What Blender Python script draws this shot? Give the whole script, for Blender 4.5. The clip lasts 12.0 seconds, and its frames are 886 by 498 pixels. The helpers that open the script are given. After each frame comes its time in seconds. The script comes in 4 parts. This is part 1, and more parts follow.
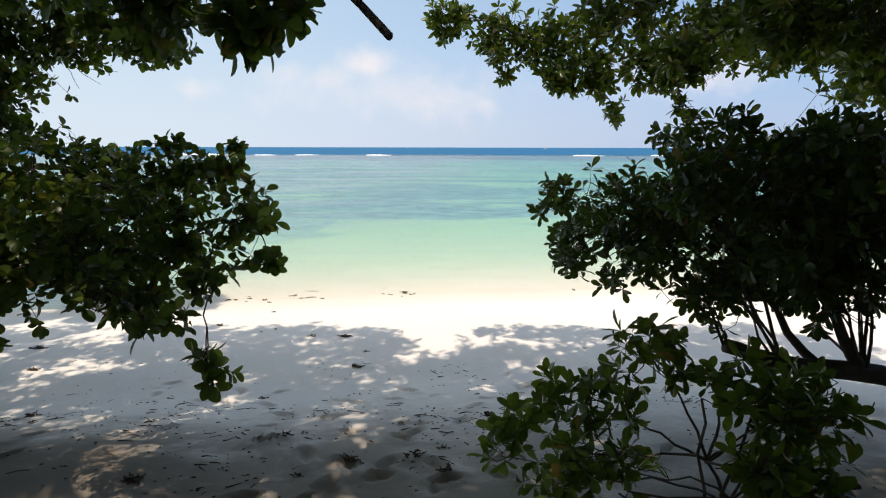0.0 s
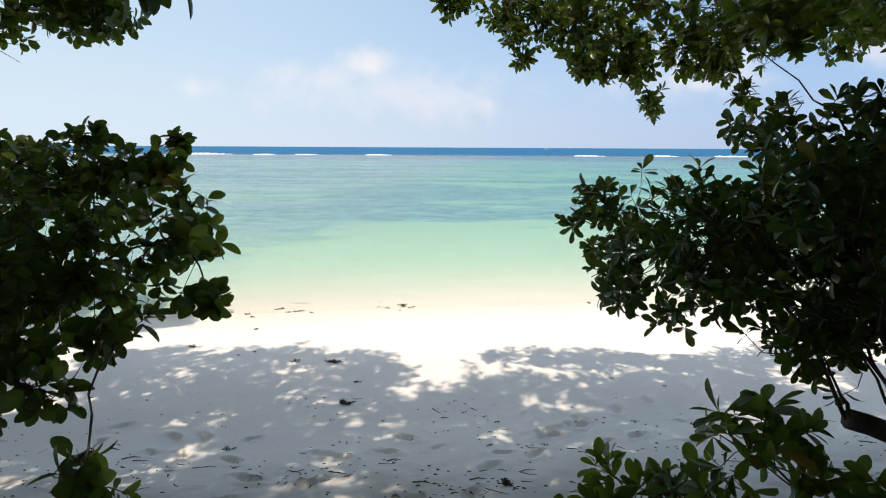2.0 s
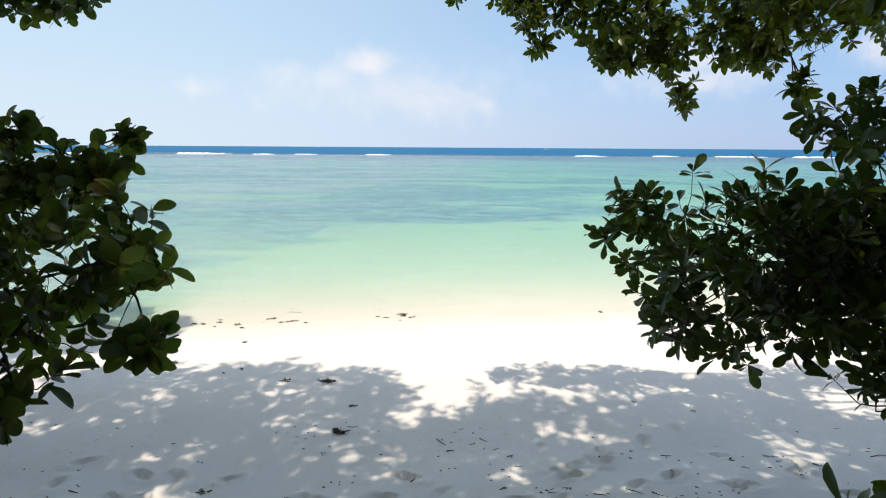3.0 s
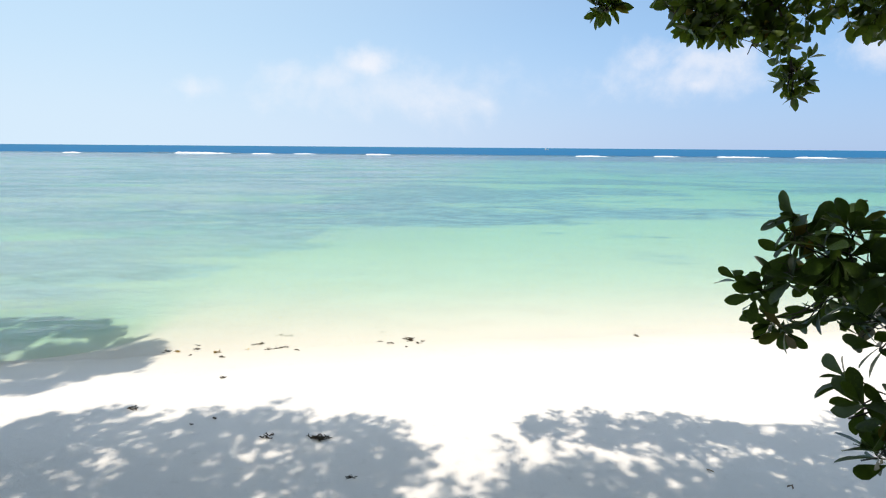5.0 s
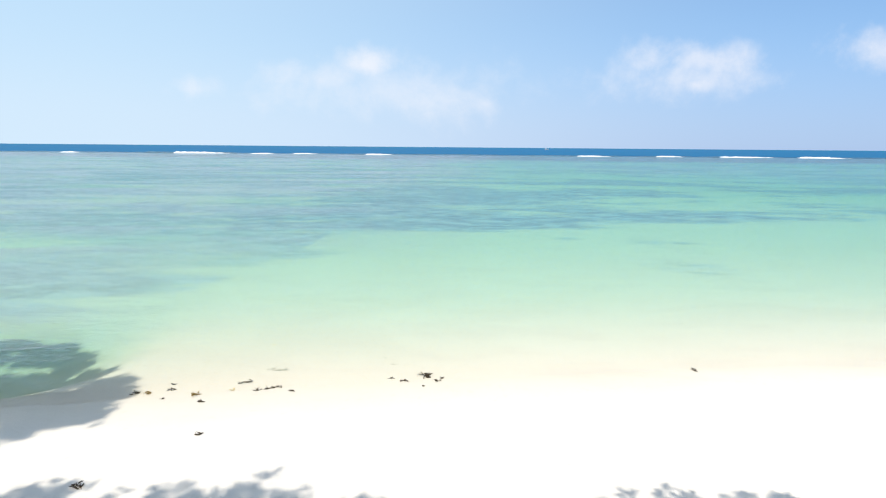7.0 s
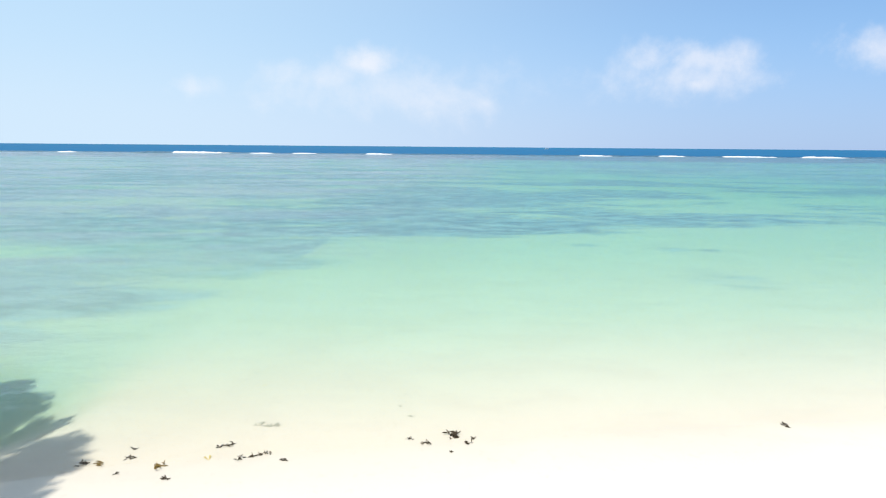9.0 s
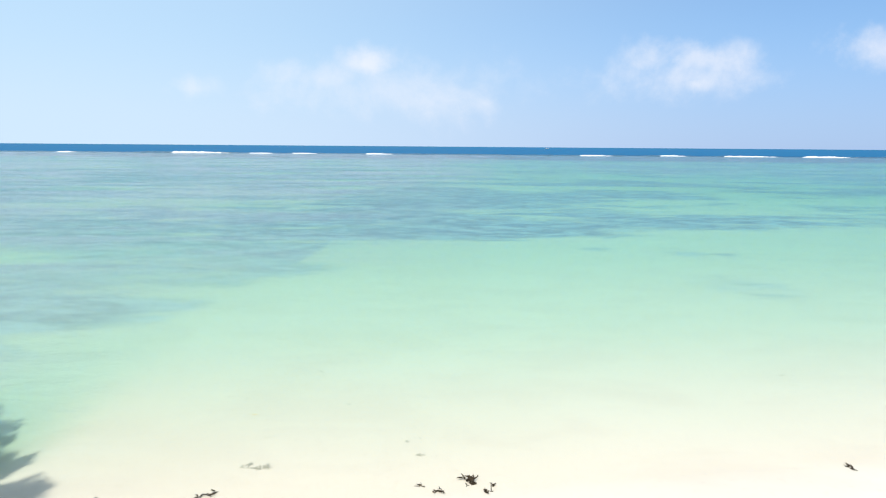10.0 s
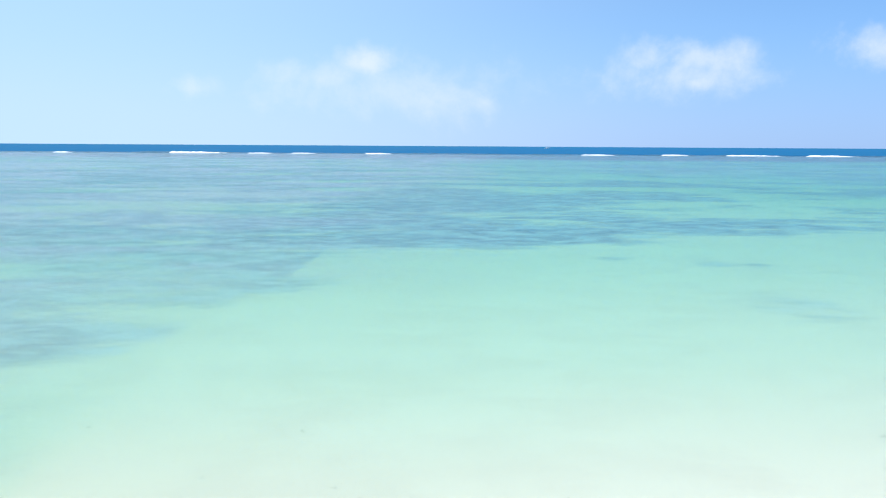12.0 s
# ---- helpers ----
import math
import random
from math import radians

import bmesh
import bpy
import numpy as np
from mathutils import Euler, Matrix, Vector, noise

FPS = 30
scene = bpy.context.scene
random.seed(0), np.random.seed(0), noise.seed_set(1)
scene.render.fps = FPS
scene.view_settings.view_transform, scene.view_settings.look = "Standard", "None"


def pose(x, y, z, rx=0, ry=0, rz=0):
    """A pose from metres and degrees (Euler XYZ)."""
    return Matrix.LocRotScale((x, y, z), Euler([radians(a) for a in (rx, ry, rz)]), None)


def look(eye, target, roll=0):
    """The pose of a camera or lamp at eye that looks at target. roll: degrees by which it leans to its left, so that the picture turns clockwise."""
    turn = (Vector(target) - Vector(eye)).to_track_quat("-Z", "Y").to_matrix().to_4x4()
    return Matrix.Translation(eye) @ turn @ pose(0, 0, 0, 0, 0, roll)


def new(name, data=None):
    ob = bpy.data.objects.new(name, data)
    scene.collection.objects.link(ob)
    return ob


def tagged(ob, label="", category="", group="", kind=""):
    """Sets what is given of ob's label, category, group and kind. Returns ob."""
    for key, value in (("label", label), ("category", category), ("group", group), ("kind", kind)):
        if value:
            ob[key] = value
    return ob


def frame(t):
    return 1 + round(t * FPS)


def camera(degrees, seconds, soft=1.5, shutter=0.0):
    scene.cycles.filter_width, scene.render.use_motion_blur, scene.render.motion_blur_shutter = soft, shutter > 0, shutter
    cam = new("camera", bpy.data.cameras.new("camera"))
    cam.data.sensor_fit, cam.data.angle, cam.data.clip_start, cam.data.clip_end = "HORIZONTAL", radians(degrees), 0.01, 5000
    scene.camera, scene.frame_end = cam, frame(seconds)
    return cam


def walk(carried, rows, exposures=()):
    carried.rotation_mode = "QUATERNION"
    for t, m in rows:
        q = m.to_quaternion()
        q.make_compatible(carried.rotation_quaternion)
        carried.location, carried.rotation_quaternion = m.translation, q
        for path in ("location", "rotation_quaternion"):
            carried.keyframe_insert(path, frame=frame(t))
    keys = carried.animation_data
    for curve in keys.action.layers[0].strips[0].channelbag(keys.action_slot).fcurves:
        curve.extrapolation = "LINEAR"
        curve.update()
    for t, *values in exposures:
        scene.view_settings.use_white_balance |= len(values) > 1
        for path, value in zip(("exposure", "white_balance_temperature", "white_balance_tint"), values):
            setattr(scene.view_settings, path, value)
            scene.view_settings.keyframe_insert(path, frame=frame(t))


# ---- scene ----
cam = camera(78.3, 12.0, soft=1.15)
# seconds, x, y, z, yaw, pitch, roll
PATH = [
    (0, 0.370, -0.506, 3.762, -0.43, -10.62, 0.13),
    (0.5, 0.358, -0.204, 3.748, -0.44, -10.62, 0.18),
    (1, 0.347, 0.148, 3.736, -0.45, -10.62, 0.22),
    (1.5, 0.332, 0.534, 3.724, -0.45, -10.62, 0.26),
    (2, 0.311, 0.942, 3.714, -0.46, -10.62, 0.30),
    (2.5, 0.282, 1.364, 3.704, -0.47, -10.62, 0.33),
    (3, 0.244, 1.793, 3.696, -0.48, -10.62, 0.36),
    (3.5, 0.195, 2.228, 3.689, -0.49, -10.62, 0.39),
    (4, 0.135, 2.665, 3.683, -0.50, -10.62, 0.41),
    (4.5, 0.065, 3.106, 3.678, -0.50, -10.63, 0.43),
    (5, -0.015, 3.550, 3.673, -0.51, -10.63, 0.45),
    (5.5, -0.104, 3.999, 3.670, -0.52, -10.64, 0.46),
    (6, -0.201, 4.454, 3.668, -0.52, -10.64, 0.47),
    (6.5, -0.304, 4.917, 3.667, -0.53, -10.65, 0.48),
    (7, -0.411, 5.388, 3.668, -0.54, -10.65, 0.48),
    (7.5, -0.519, 5.869, 3.669, -0.54, -10.66, 0.49),
    (8, -0.627, 6.359, 3.671, -0.55, -10.67, 0.48),
    (8.5, -0.732, 6.859, 3.674, -0.55, -10.68, 0.48),
    (9, -0.832, 7.368, 3.679, -0.55, -10.69, 0.47),
    (9.5, -0.923, 7.885, 3.684, -0.56, -10.70, 0.46),
    (10, -1.003, 8.410, 3.690, -0.56, -10.71, 0.44),
    (10.5, -1.070, 8.942, 3.698, -0.57, -10.72, 0.42),
    (11, -1.120, 9.480, 3.706, -0.57, -10.73, 0.40),
    (11.5, -1.152, 10.024, 3.716, -0.57, -10.74, 0.38),
    (12, -1.164, 10.577, 3.726, -0.57, -10.76, 0.35),
]
walk(cam, [(t, pose(x, y, z, 90 + p, 0, a) @ pose(0, 0, 0, 0, 0, r)) for t, x, y, z, a, p, r in PATH],
     exposures=[(0.0, 0.02, 7550, 17), (2.0, 0.05, 7400, 15.5), (5.0, 0.07, 6980, 12), (9.0, 0.05, 6780, 11), (10.5, 0.05, 6550, 10.5), (12.0, 0.04, 6020, 10)])

# ---- world, sun ----
LIGHT = Vector((0.16, 0.30, -1.0)).normalized()
SUN_EL = math.asin(-LIGHT.z)
SUN_AZ = math.atan2(-LIGHT.x, -LIGHT.y)


class Nodes:
    """Short hand for building node trees."""

    def __init__(self, tree):
        self.t = tree

    def add(self, kind, **inputs):
        n = self.t.nodes.new(kind)
        for key, value in inputs.items():
            self.put(n, key, value)
        return n

    def put(self, n, key, value):
        sock = n.inputs[int(key[1:])] if key[0] == "i" and key[1:].isdigit() else n.inputs[key.replace("_", " ")]
        if isinstance(value, bpy.types.NodeSocket):
            self.t.links.new(value, sock)
        else:
            sock.default_value = value

    def math(self, op, a, b=0.0, c=0.0, clamp=False):
        n = self.add("ShaderNodeMath", i0=a, i1=b, i2=c)
        n.operation, n.use_clamp = op, clamp
        return n.outputs[0]

    def mix(self, fac, a, b, kind="MIX"):
        n = self.t.nodes.new("ShaderNodeMix")
        n.data_type, n.blend_type = "RGBA", kind
        for i, v in ((0, fac), (6, a), (7, b)):
            self.put(n, "i%d" % i, v)
        return n.outputs[2]

    def smooth(self, v, a, b, lo=0.0, hi=1.0):
        n = self.add("ShaderNodeMapRange", i0=v, i1=a, i2=b, i3=lo, i4=hi)
        n.interpolation_type = "SMOOTHSTEP"
        return n.outputs[0]

    def noise(self, vec, scale, detail=3.0, rough=0.5, distort=0.0):
        n = self.add("ShaderNodeTexNoise", Scale=scale, Detail=detail, Roughness=rough, Distortion=distort)
        if vec is not None:
            self.t.links.new(vec, n.inputs["Vector"])
        return n.outputs[0]

    def coords(self, kind="Object", scale=(1, 1, 1)):
        tc = self.t.nodes.new("ShaderNodeTexCoord")
        m = self.add("ShaderNodeMapping", Vector=tc.outputs[kind], Scale=scale)
        return m.outputs[0]


world = bpy.data.worlds.new("world")
scene.world = world
world.use_nodes = True
W = Nodes(world.node_tree)
sky = W.add("ShaderNodeTexSky")
sky.sky_type, sky.sun_disc = "NISHITA", False
sky.sun_elevation, sky.sun_rotation = SUN_EL, SUN_AZ
sky.air_density, sky.dust_density, sky.ozone_density = 1.0, 0.4, 2.5
tc = W.add("ShaderNodeTexCoord")
sep = W.add("ShaderNodeSeparateXYZ", i0=tc.outputs["Generated"])
ahead = W.math("MAXIMUM", sep.outputs[1], 0.02)
su, sv = W.math("DIVIDE", sep.outputs[0], ahead), W.math("DIVIDE", sep.outputs[2], ahead)
uv = W.add("ShaderNodeCombineXYZ", i0=su, i1=sv)
puff = W.noise(uv.outputs[0], 9.0, 7.0, 0.58, 0.3)
fine = W.noise(uv.outputs[0], 30.0, 5.0, 0.6)
front = W.smooth(sep.outputs[1], 0.05, 0.2)
cloud = None
# low fair-weather clouds: azimuth, height, half width, half height, density
for cu, cv, ca, cb, dens in ((-0.10, 0.095, 0.25, 0.065, 0.42), (-0.13, 0.140, 0.080, 0.032, 0.68), (-0.19, 0.118, 0.13, 0.045, 0.46), (0.00, 0.085, 0.14, 0.050, 0.46),
                             (0.085, 0.075, 0.04, 0.026, 0.46), (0.44, 0.122, 0.20, 0.050, 0.52), (0.375, 0.152, 0.055, 0.042, 0.62), (0.48, 0.152, 0.13, 0.042, 0.60),
                             (0.455, 0.112, 0.08, 0.028, 0.66), (0.85, 0.175, 0.17, 0.046, 0.62), (-0.43, 0.098, 0.06, 0.026, 0.42),
                             (1.6, 0.2, 0.3, 0.08, 0.6), (-1.5, 0.15, 0.3, 0.06, 0.5)):
    du = W.math("DIVIDE", W.math("SUBTRACT", su, cu), ca)
    dv = W.math("DIVIDE", W.math("SUBTRACT", sv, cv), cb)
    d = W.math("SQRT", W.math("ADD", W.math("MULTIPLY", du, du), W.math("MULTIPLY", dv, dv)))
    d = W.math("ADD", d, W.math("MULTIPLY", W.math("SUBTRACT", puff, 0.5), 2.5))
    d = W.math("ADD", d, W.math("MULTIPLY", W.math("SUBTRACT", fine, 0.5), 0.9))
    m = W.smooth(d, 1.15, -0.35, 0.0, dens)
    cloud = m if cloud is None else W.math("MAXIMUM", cloud, m)
cloud = W.math("MULTIPLY", cloud, front)
tint = W.mix(1.0, sky.outputs[0], (0.55, 0.98, 1.40, 1), "MULTIPLY")
# thin milky haze, thickest low over the sea and towards the sun's side
side = W.smooth(W.math("ADD", sep.outputs[0], W.math("MULTIPLY", sep.outputs[2], -0.3)), -0.75, 0.75, 1.0, 0.0)
haze = W.math("ADD", W.smooth(sep.outputs[2], 0.28, 0.0, 0.40, 0.85), W.math("MULTIPLY", side, 0.22), clamp=True)
low = W.mix(W.smooth(sep.outputs[2], 0.0, 0.22), W.mix(side, (4.1, 5.7, 8.9, 1), (6.0, 7.3, 9.5, 1)), (3.7, 6.2, 9.7, 1))
hazed = W.mix(haze, tint, low)
hazed = W.mix(W.math("MULTIPLY", side, 0.62), hazed, (6.3, 8.6, 10.3, 1))
# the bright glow of hazy air round the sun
toward = W.add("ShaderNodeVectorMath", i0=tc.outputs["Generated"], i1=tuple(-LIGHT))
toward.operation = "DOT_PRODUCT"
glow = W.math("POWER", W.math("MAXIMUM", toward.outputs["Value"], 0.0), 4.0)
hazed = W.mix(glow, hazed, (9.0, 9.7, 10.8, 1))
clouded = W.mix(cloud, hazed, (9.3, 9.5, 10.2, 1))
back = world.node_tree.nodes["Background"]
W.put(back, "Color", clouded)
back.inputs["Strength"].default_value = 0.10
sun_data = bpy.data.lights.new("sun", "SUN")
sun_data.energy, sun_data.angle, sun_data.color = 3.65, radians(0.7), (1.0, 0.955, 0.875)
sun = new("sun", sun_data)
sun.matrix_world = look((-6, -12, 40), Vector((-6, -12, 40)) + LIGHT)

# ---- materials ----


def material(name):
    m = bpy.data.materials.new(name)
    m.use_nodes = True
    return m, Nodes(m.node_tree), m.node_tree.nodes["Principled BSDF"], m.node_tree.nodes["Material Output"]


def bump(N, bsdf, height, strength, distance):
    b = N.add("ShaderNodeBump", Strength=strength, Distance=distance, Height=height)
    N.put(bsdf, "Normal", b.outputs[0])
    return b


def sand_material():
    m, N, bs, out = material("coral_sand")
    co = N.coords()
    weed = N.add("ShaderNodeAttribute")
    weed.attribute_name = "weed"
    wet = N.add("ShaderNodeAttribute")
    wet.attribute_name = "wet"
    big = N.noise(co, 0.35, 3.0)
    grain = N.noise(co, 240.0, 2.0, 0.7)
    mid = N.noise(co, 7.0, 5.0, 0.65)
    col = N.mix(big, (0.755, 0.71, 0.65, 1), (0.80, 0.77, 0.72, 1))
    col = N.mix(N.math("MULTIPLY", N.smooth(mid, 0.55, 0.8), 0.35), col, (0.52, 0.47, 0.41, 1))
    col = N.mix(N.math("MULTIPLY", N.smooth(grain, 0.62, 0.75), 0.3), col, (0.4, 0.34, 0.29, 1))
    col = N.mix(N.math("MULTIPLY", wet.outputs["Fac"], 0.56), col, (0.55, 0.51, 0.39, 1))
    silt = N.noise(N.coords(scale=(0.35, 0.8, 1)), 1.0, 5.0, 0.6, 0.6)
    col = N.mix(N.math("MULTIPLY", N.math("MULTIPLY", N.smooth(silt, 0.42, 0.66), wet.outputs["Fac"]), 0.16), col, (0.50, 0.43, 0.36, 1))
    # leaf mould and trodden-in dirt, plus painted shade, at the back of the beach
    dirt_shade = N.add("ShaderNodeAttribute")
    dirt_shade.attribute_name = "dirt_shade"
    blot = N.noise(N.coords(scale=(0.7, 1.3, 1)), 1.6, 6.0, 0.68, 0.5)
    soil_shade = N.math("MULTIPLY", N.smooth(N.math("ADD", blot, N.math("MULTIPLY", dirt_shade.outputs["Fac"], 0.35)), 0.45, 0.85), dirt_shade.outputs["Fac"])
    col = N.mix(N.math("MULTIPLY", soil_shade, 0.9), col, (0.21, 0.18, 0.145, 1))
    # seagrass and coral rubble on the lagoon floor: wide beds, drawn-out bands, tufts
    beds = N.noise(N.coords(scale=(0.030, 0.085, 1)), 1.0, 6.0, 0.58, 0.7)
    bands = N.noise(N.coords(scale=(0.12, 0.36, 1)), 1.0, 7.0, 0.62, 0.9)
    tufts = N.noise(N.coords(scale=(0.55, 1.25, 1)), 1.0, 6.0, 0.66, 0.5)
    outer = N.add("ShaderNodeAttribute")
    outer.attribute_name = "outer"
    wide = N.noise(N.coords(scale=(0.011, 0.036, 1)), 1.0, 5.0, 0.6, 0.9)
    near = N.math("ADD", N.math("MULTIPLY", beds, 0.38), N.math("ADD", N.math("MULTIPLY", bands, 0.45), N.math("MULTIPLY", tufts, 0.17)))
    away = N.math("ADD", N.math("MULTIPLY", beds, 0.48), N.math("ADD", N.math("MULTIPLY", wide, 0.36), N.math("MULTIPLY", bands, 0.16)))
    out_here = N.smooth(outer.outputs["Fac"], 0.1, 0.9)
    lev = N.math("ADD", N.math("MULTIPLY", away, out_here), N.math("MULTIPLY", near, N.math("SUBTRACT", 1.0, out_here)))
    w = N.math("ADD", weed.outputs["Fac"], N.math("MULTIPLY", N.math("SUBTRACT", lev, 0.5), N.smooth(outer.outputs["Fac"], 0.0, 0.7, 5.2, 9.0)))
    w = N.math("MULTIPLY", N.smooth(w, 0.20, 0.80), N.smooth(weed.outputs["Fac"], 0.02, 0.3))
    grass = N.mix(N.smooth(tufts, 0.36, 0.64), (0.14, 0.18, 0.29, 1), (0.43, 0.49, 0.61, 1))
    col = N.mix(N.math("MULTIPLY", w, N.smooth(outer.outputs["Fac"], 0.0, 0.4, 0.54, 0.95)), col, grass)
    N.put(bs, "Base Color", col)
    bs.inputs["Roughness"].default_value = 0.9
    bs.inputs["Specular IOR Level"].default_value = 0.2
    h = N.math("ADD", N.math("MULTIPLY", mid, 0.6), N.math("MULTIPLY", grain, 0.12))
    bump(N, bs, h, 0.5, 0.03)
    return m


def water_material():
    m, N, bs, out = material("sea_water")
    N.t.nodes.remove(bs)
    depth = N.add("ShaderNodeAttribute")
    depth.attribute_name = "depth"
    d = depth.outputs["Fac"]
    # light lost on the way down and up, by colour
    path = N.math("MULTIPLY", d, -1.0)
    rgb = [N.math("POWER", 2.718, N.math("MULTIPLY", path, k)) for k in (0.60, 0.125, 0.335)]
    tint = N.add("ShaderNodeCombineColor", i0=rgb[0], i1=rgb[1], i2=rgb[2])
    clear = N.add("ShaderNodeBsdfTransparent", Color=tint.outputs[0])
    body = N.mix(N.smooth(d, 1.6, 3.5), (0.24, 0.51, 0.68, 1), (0.012, 0.135, 0.29, 1))
    milk = N.add("ShaderNodeBsdfDiffuse", Color=body)
    murk = N.math("SUBTRACT", 1.0, N.math("POWER", 2.718, N.math("MULTIPLY", path, 0.25)))
    vol = N.add("ShaderNodeMixShader", i0=murk, i1=clear.outputs[0], i2=milk.outputs[0])
    a = N.noise(N.coords(scale=(1.0, 2.2, 1)), 1.3, 5.0, 0.6, 0.4)
    b = N.noise(N.coords(scale=(1.0, 1.8, 1)), 6.5, 4.0, 0.6, 0.6)
    c = N.noise(N.coords(scale=(0.10, 0.42, 1)), 1.0, 6.0, 0.65, 0.5)
    h = N.math("ADD", N.math("ADD", N.math("MULTIPLY", a, 1.0), N.math("MULTIPLY", b, 0.3)), N.math("MULTIPLY", c, 2.0))
    ruffle = N.add("ShaderNodeAttribute")
    ruffle.attribute_name = "ruffle"
    paws = N.noise(N.coords(scale=(0.06, 0.24, 1)), 1.0, 8.0, 0.66, 0.8)
    h = N.math("MULTIPLY", h, N.math("ADD", N.smooth(d, 0.05, 0.8, 0.45, 2.2), ruffle.outputs["Fac"]))
    bp = N.add("ShaderNodeBump", Strength=0.7, Distance=0.09, Height=h)
    gloss = N.add("ShaderNodeBsdfGlossy", Roughness=0.12, Normal=bp.outputs[0])
    calm = N.add("ShaderNodeBump", Strength=0.28, Distance=0.09, Height=h)
    fr = N.add("ShaderNodeFresnel", IOR=1.33, Normal=calm.outputs[0])
    fac = N.math("MULTIPLY", fr.outputs[0], N.smooth(d, 1.6, 3.5, 0.50, 0.12))
    # cat's paws: wind-ruffled streaks that mirror more of the sky
    fac = N.math("ADD", fac, N.math("MULTIPLY", N.math("MULTIPLY", fr.outputs[0], ruffle.outputs["Fac"]), N.smooth(paws, 0.38, 0.62, 0.10, 0.95)), clamp=True)
    top = N.add("ShaderNodeMixShader", i0=fac, i1=vol.outputs[0], i2=gloss.outputs[0])
    N.t.links.new(top.outputs[0], out.inputs["Surface"])
    return m


def leaf_material(name, dark, light, glow, gloss=0.35, thin=0.44):
    m, N, bs, out = material(name)
    geo = N.add("ShaderNodeNewGeometry")
    info = N.add("ShaderNodeObjectInfo")
    rnd = N.math("FRACT", N.math("ADD", geo.outputs["Random Per Island"], info.outputs["Random"]))
    col = N.mix(rnd, (*dark, 1), (*light, 1))
    mott = N.noise(N.coords(), 14.0, 3.0)
    col = N.mix(N.math("MULTIPLY", N.smooth(mott, 0.5, 0.8), 0.4), col, (*glow, 1))
    col = N.mix(N.smooth(rnd, 0.972, 0.985), col, (0.20, 0.12, 0.03, 1))
    N.put(bs, "Base Color", col)
    bs.inputs["Roughness"].default_value = gloss
    bs.inputs["Specular IOR Level"].default_value = 0.32
    bump(N, bs, N.noise(N.coords(), 60.0, 3.0), 0.25, 0.004)
    tr = N.add("ShaderNodeBsdfTranslucent", Color=N.mix(0.55, col, (*glow, 1)))
    mx = N.add("ShaderNodeMixShader", i0=thin, i1=bs.outputs[0], i2=tr.outputs[0])
    N.t.links.new(mx.outputs[0], out.inputs["Surface"])
    return m


def rough_material(name, a, b, scale, rough=0.85, relief=0.01):
    m, N, bs, out = material(name)
    co = N.coords()
    n1, n2 = N.noise(co, scale, 5.0, 0.65), N.noise(co, scale * 6, 3.0, 0.6)
    info = N.add("ShaderNodeObjectInfo")
    col = N.mix(N.smooth(n1, 0.3, 0.7), (*a, 1), (*b, 1))
    col = N.mix(N.math("MULTIPLY", n2, 0.35), col, (a[0] * 0.5, a[1] * 0.5, a[2] * 0.5, 1))
    col = N.mix(N.math("MULTIPLY", info.outputs["Random"], 0.3), col, (*b, 1))
    N.put(bs, "Base Color", col)
    bs.inputs["Roughness"].default_value = rough
    bump(N, bs, N.math("ADD", n1, N.math("MULTIPLY", n2, 0.4)), 0.7, relief)
    return m


SAND = sand_material()
WATER = water_material()
LEAF_BROAD = leaf_material("round_leaf", (0.018, 0.040, 0.009), (0.058, 0.095, 0.018), (0.22, 0.32, 0.038), 0.35, 0.39)
LEAF_LONG = leaf_material("spoon_leaf", (0.016, 0.036, 0.008), (0.046, 0.082, 0.015), (0.24, 0.34, 0.03), 0.3, 0.36)
LEAF_THICK = leaf_material("fleshy_leaf", (0.015, 0.034, 0.008), (0.046, 0.086, 0.016), (0.18, 0.28, 0.03), 0.3, 0.24)
# lit copy of the fleshy leaf: sunlight put into a brighter colour
LEAF_SUNLIT = leaf_material("sunlit_fleshy_leaf", (0.024, 0.052, 0.010), (0.075, 0.130, 0.020), (0.30, 0.42, 0.04), 0.3, 0.34)
BARK = rough_material("bark", (0.055, 0.042, 0.032), (0.11, 0.09, 0.072), 9.0, 0.9, 0.02)
WEED = rough_material("dry_seaweed", (0.035, 0.026, 0.016), (0.09, 0.062, 0.03), 40.0, 0.8, 0.01)
GOLD_WEED = rough_material("golden_seaweed", (0.16, 0.10, 0.015), (0.32, 0.21, 0.04), 40.0, 0.6, 0.01)
LITTER = rough_material("dead_leaf", (0.12, 0.075, 0.04), (0.26, 0.17, 0.09), 30.0, 0.8, 0.004)
SILTED = rough_material("silted_weed", (0.38, 0.37, 0.28), (0.50, 0.48, 0.39), 40.0, 0.9, 0.004)
PALE_LITTER = rough_material("yellow_leaf", (0.55, 0.42, 0.10), (0.68, 0.55, 0.2), 30.0, 0.6, 0.004)
FOAM = rough_material("sea_foam", (0.78, 0.80, 0.80), (0.88, 0.88, 0.88), 0.9, 0.9, 0.05)
SWELL = rough_material("wave_face", (0.012, 0.07, 0.12), (0.025, 0.12, 0.16), 0.3, 0.25, 0.05)
PAINT = rough_material("boat_paint", (0.75, 0.75, 0.73), (0.82, 0.82, 0.8), 3.0, 0.4, 0.002)
GLASS_DARK = rough_material("boat_window", (0.03, 0.04, 0.05), (0.05, 0.06, 0.07), 3.0, 0.15, 0.001)

# ---- ground and water ----
SEA = -0.28


def shore(x):
    x = np.clip(x, -30, 15)
    return 14.2 + 0.12 * x - 0.004 * x * x


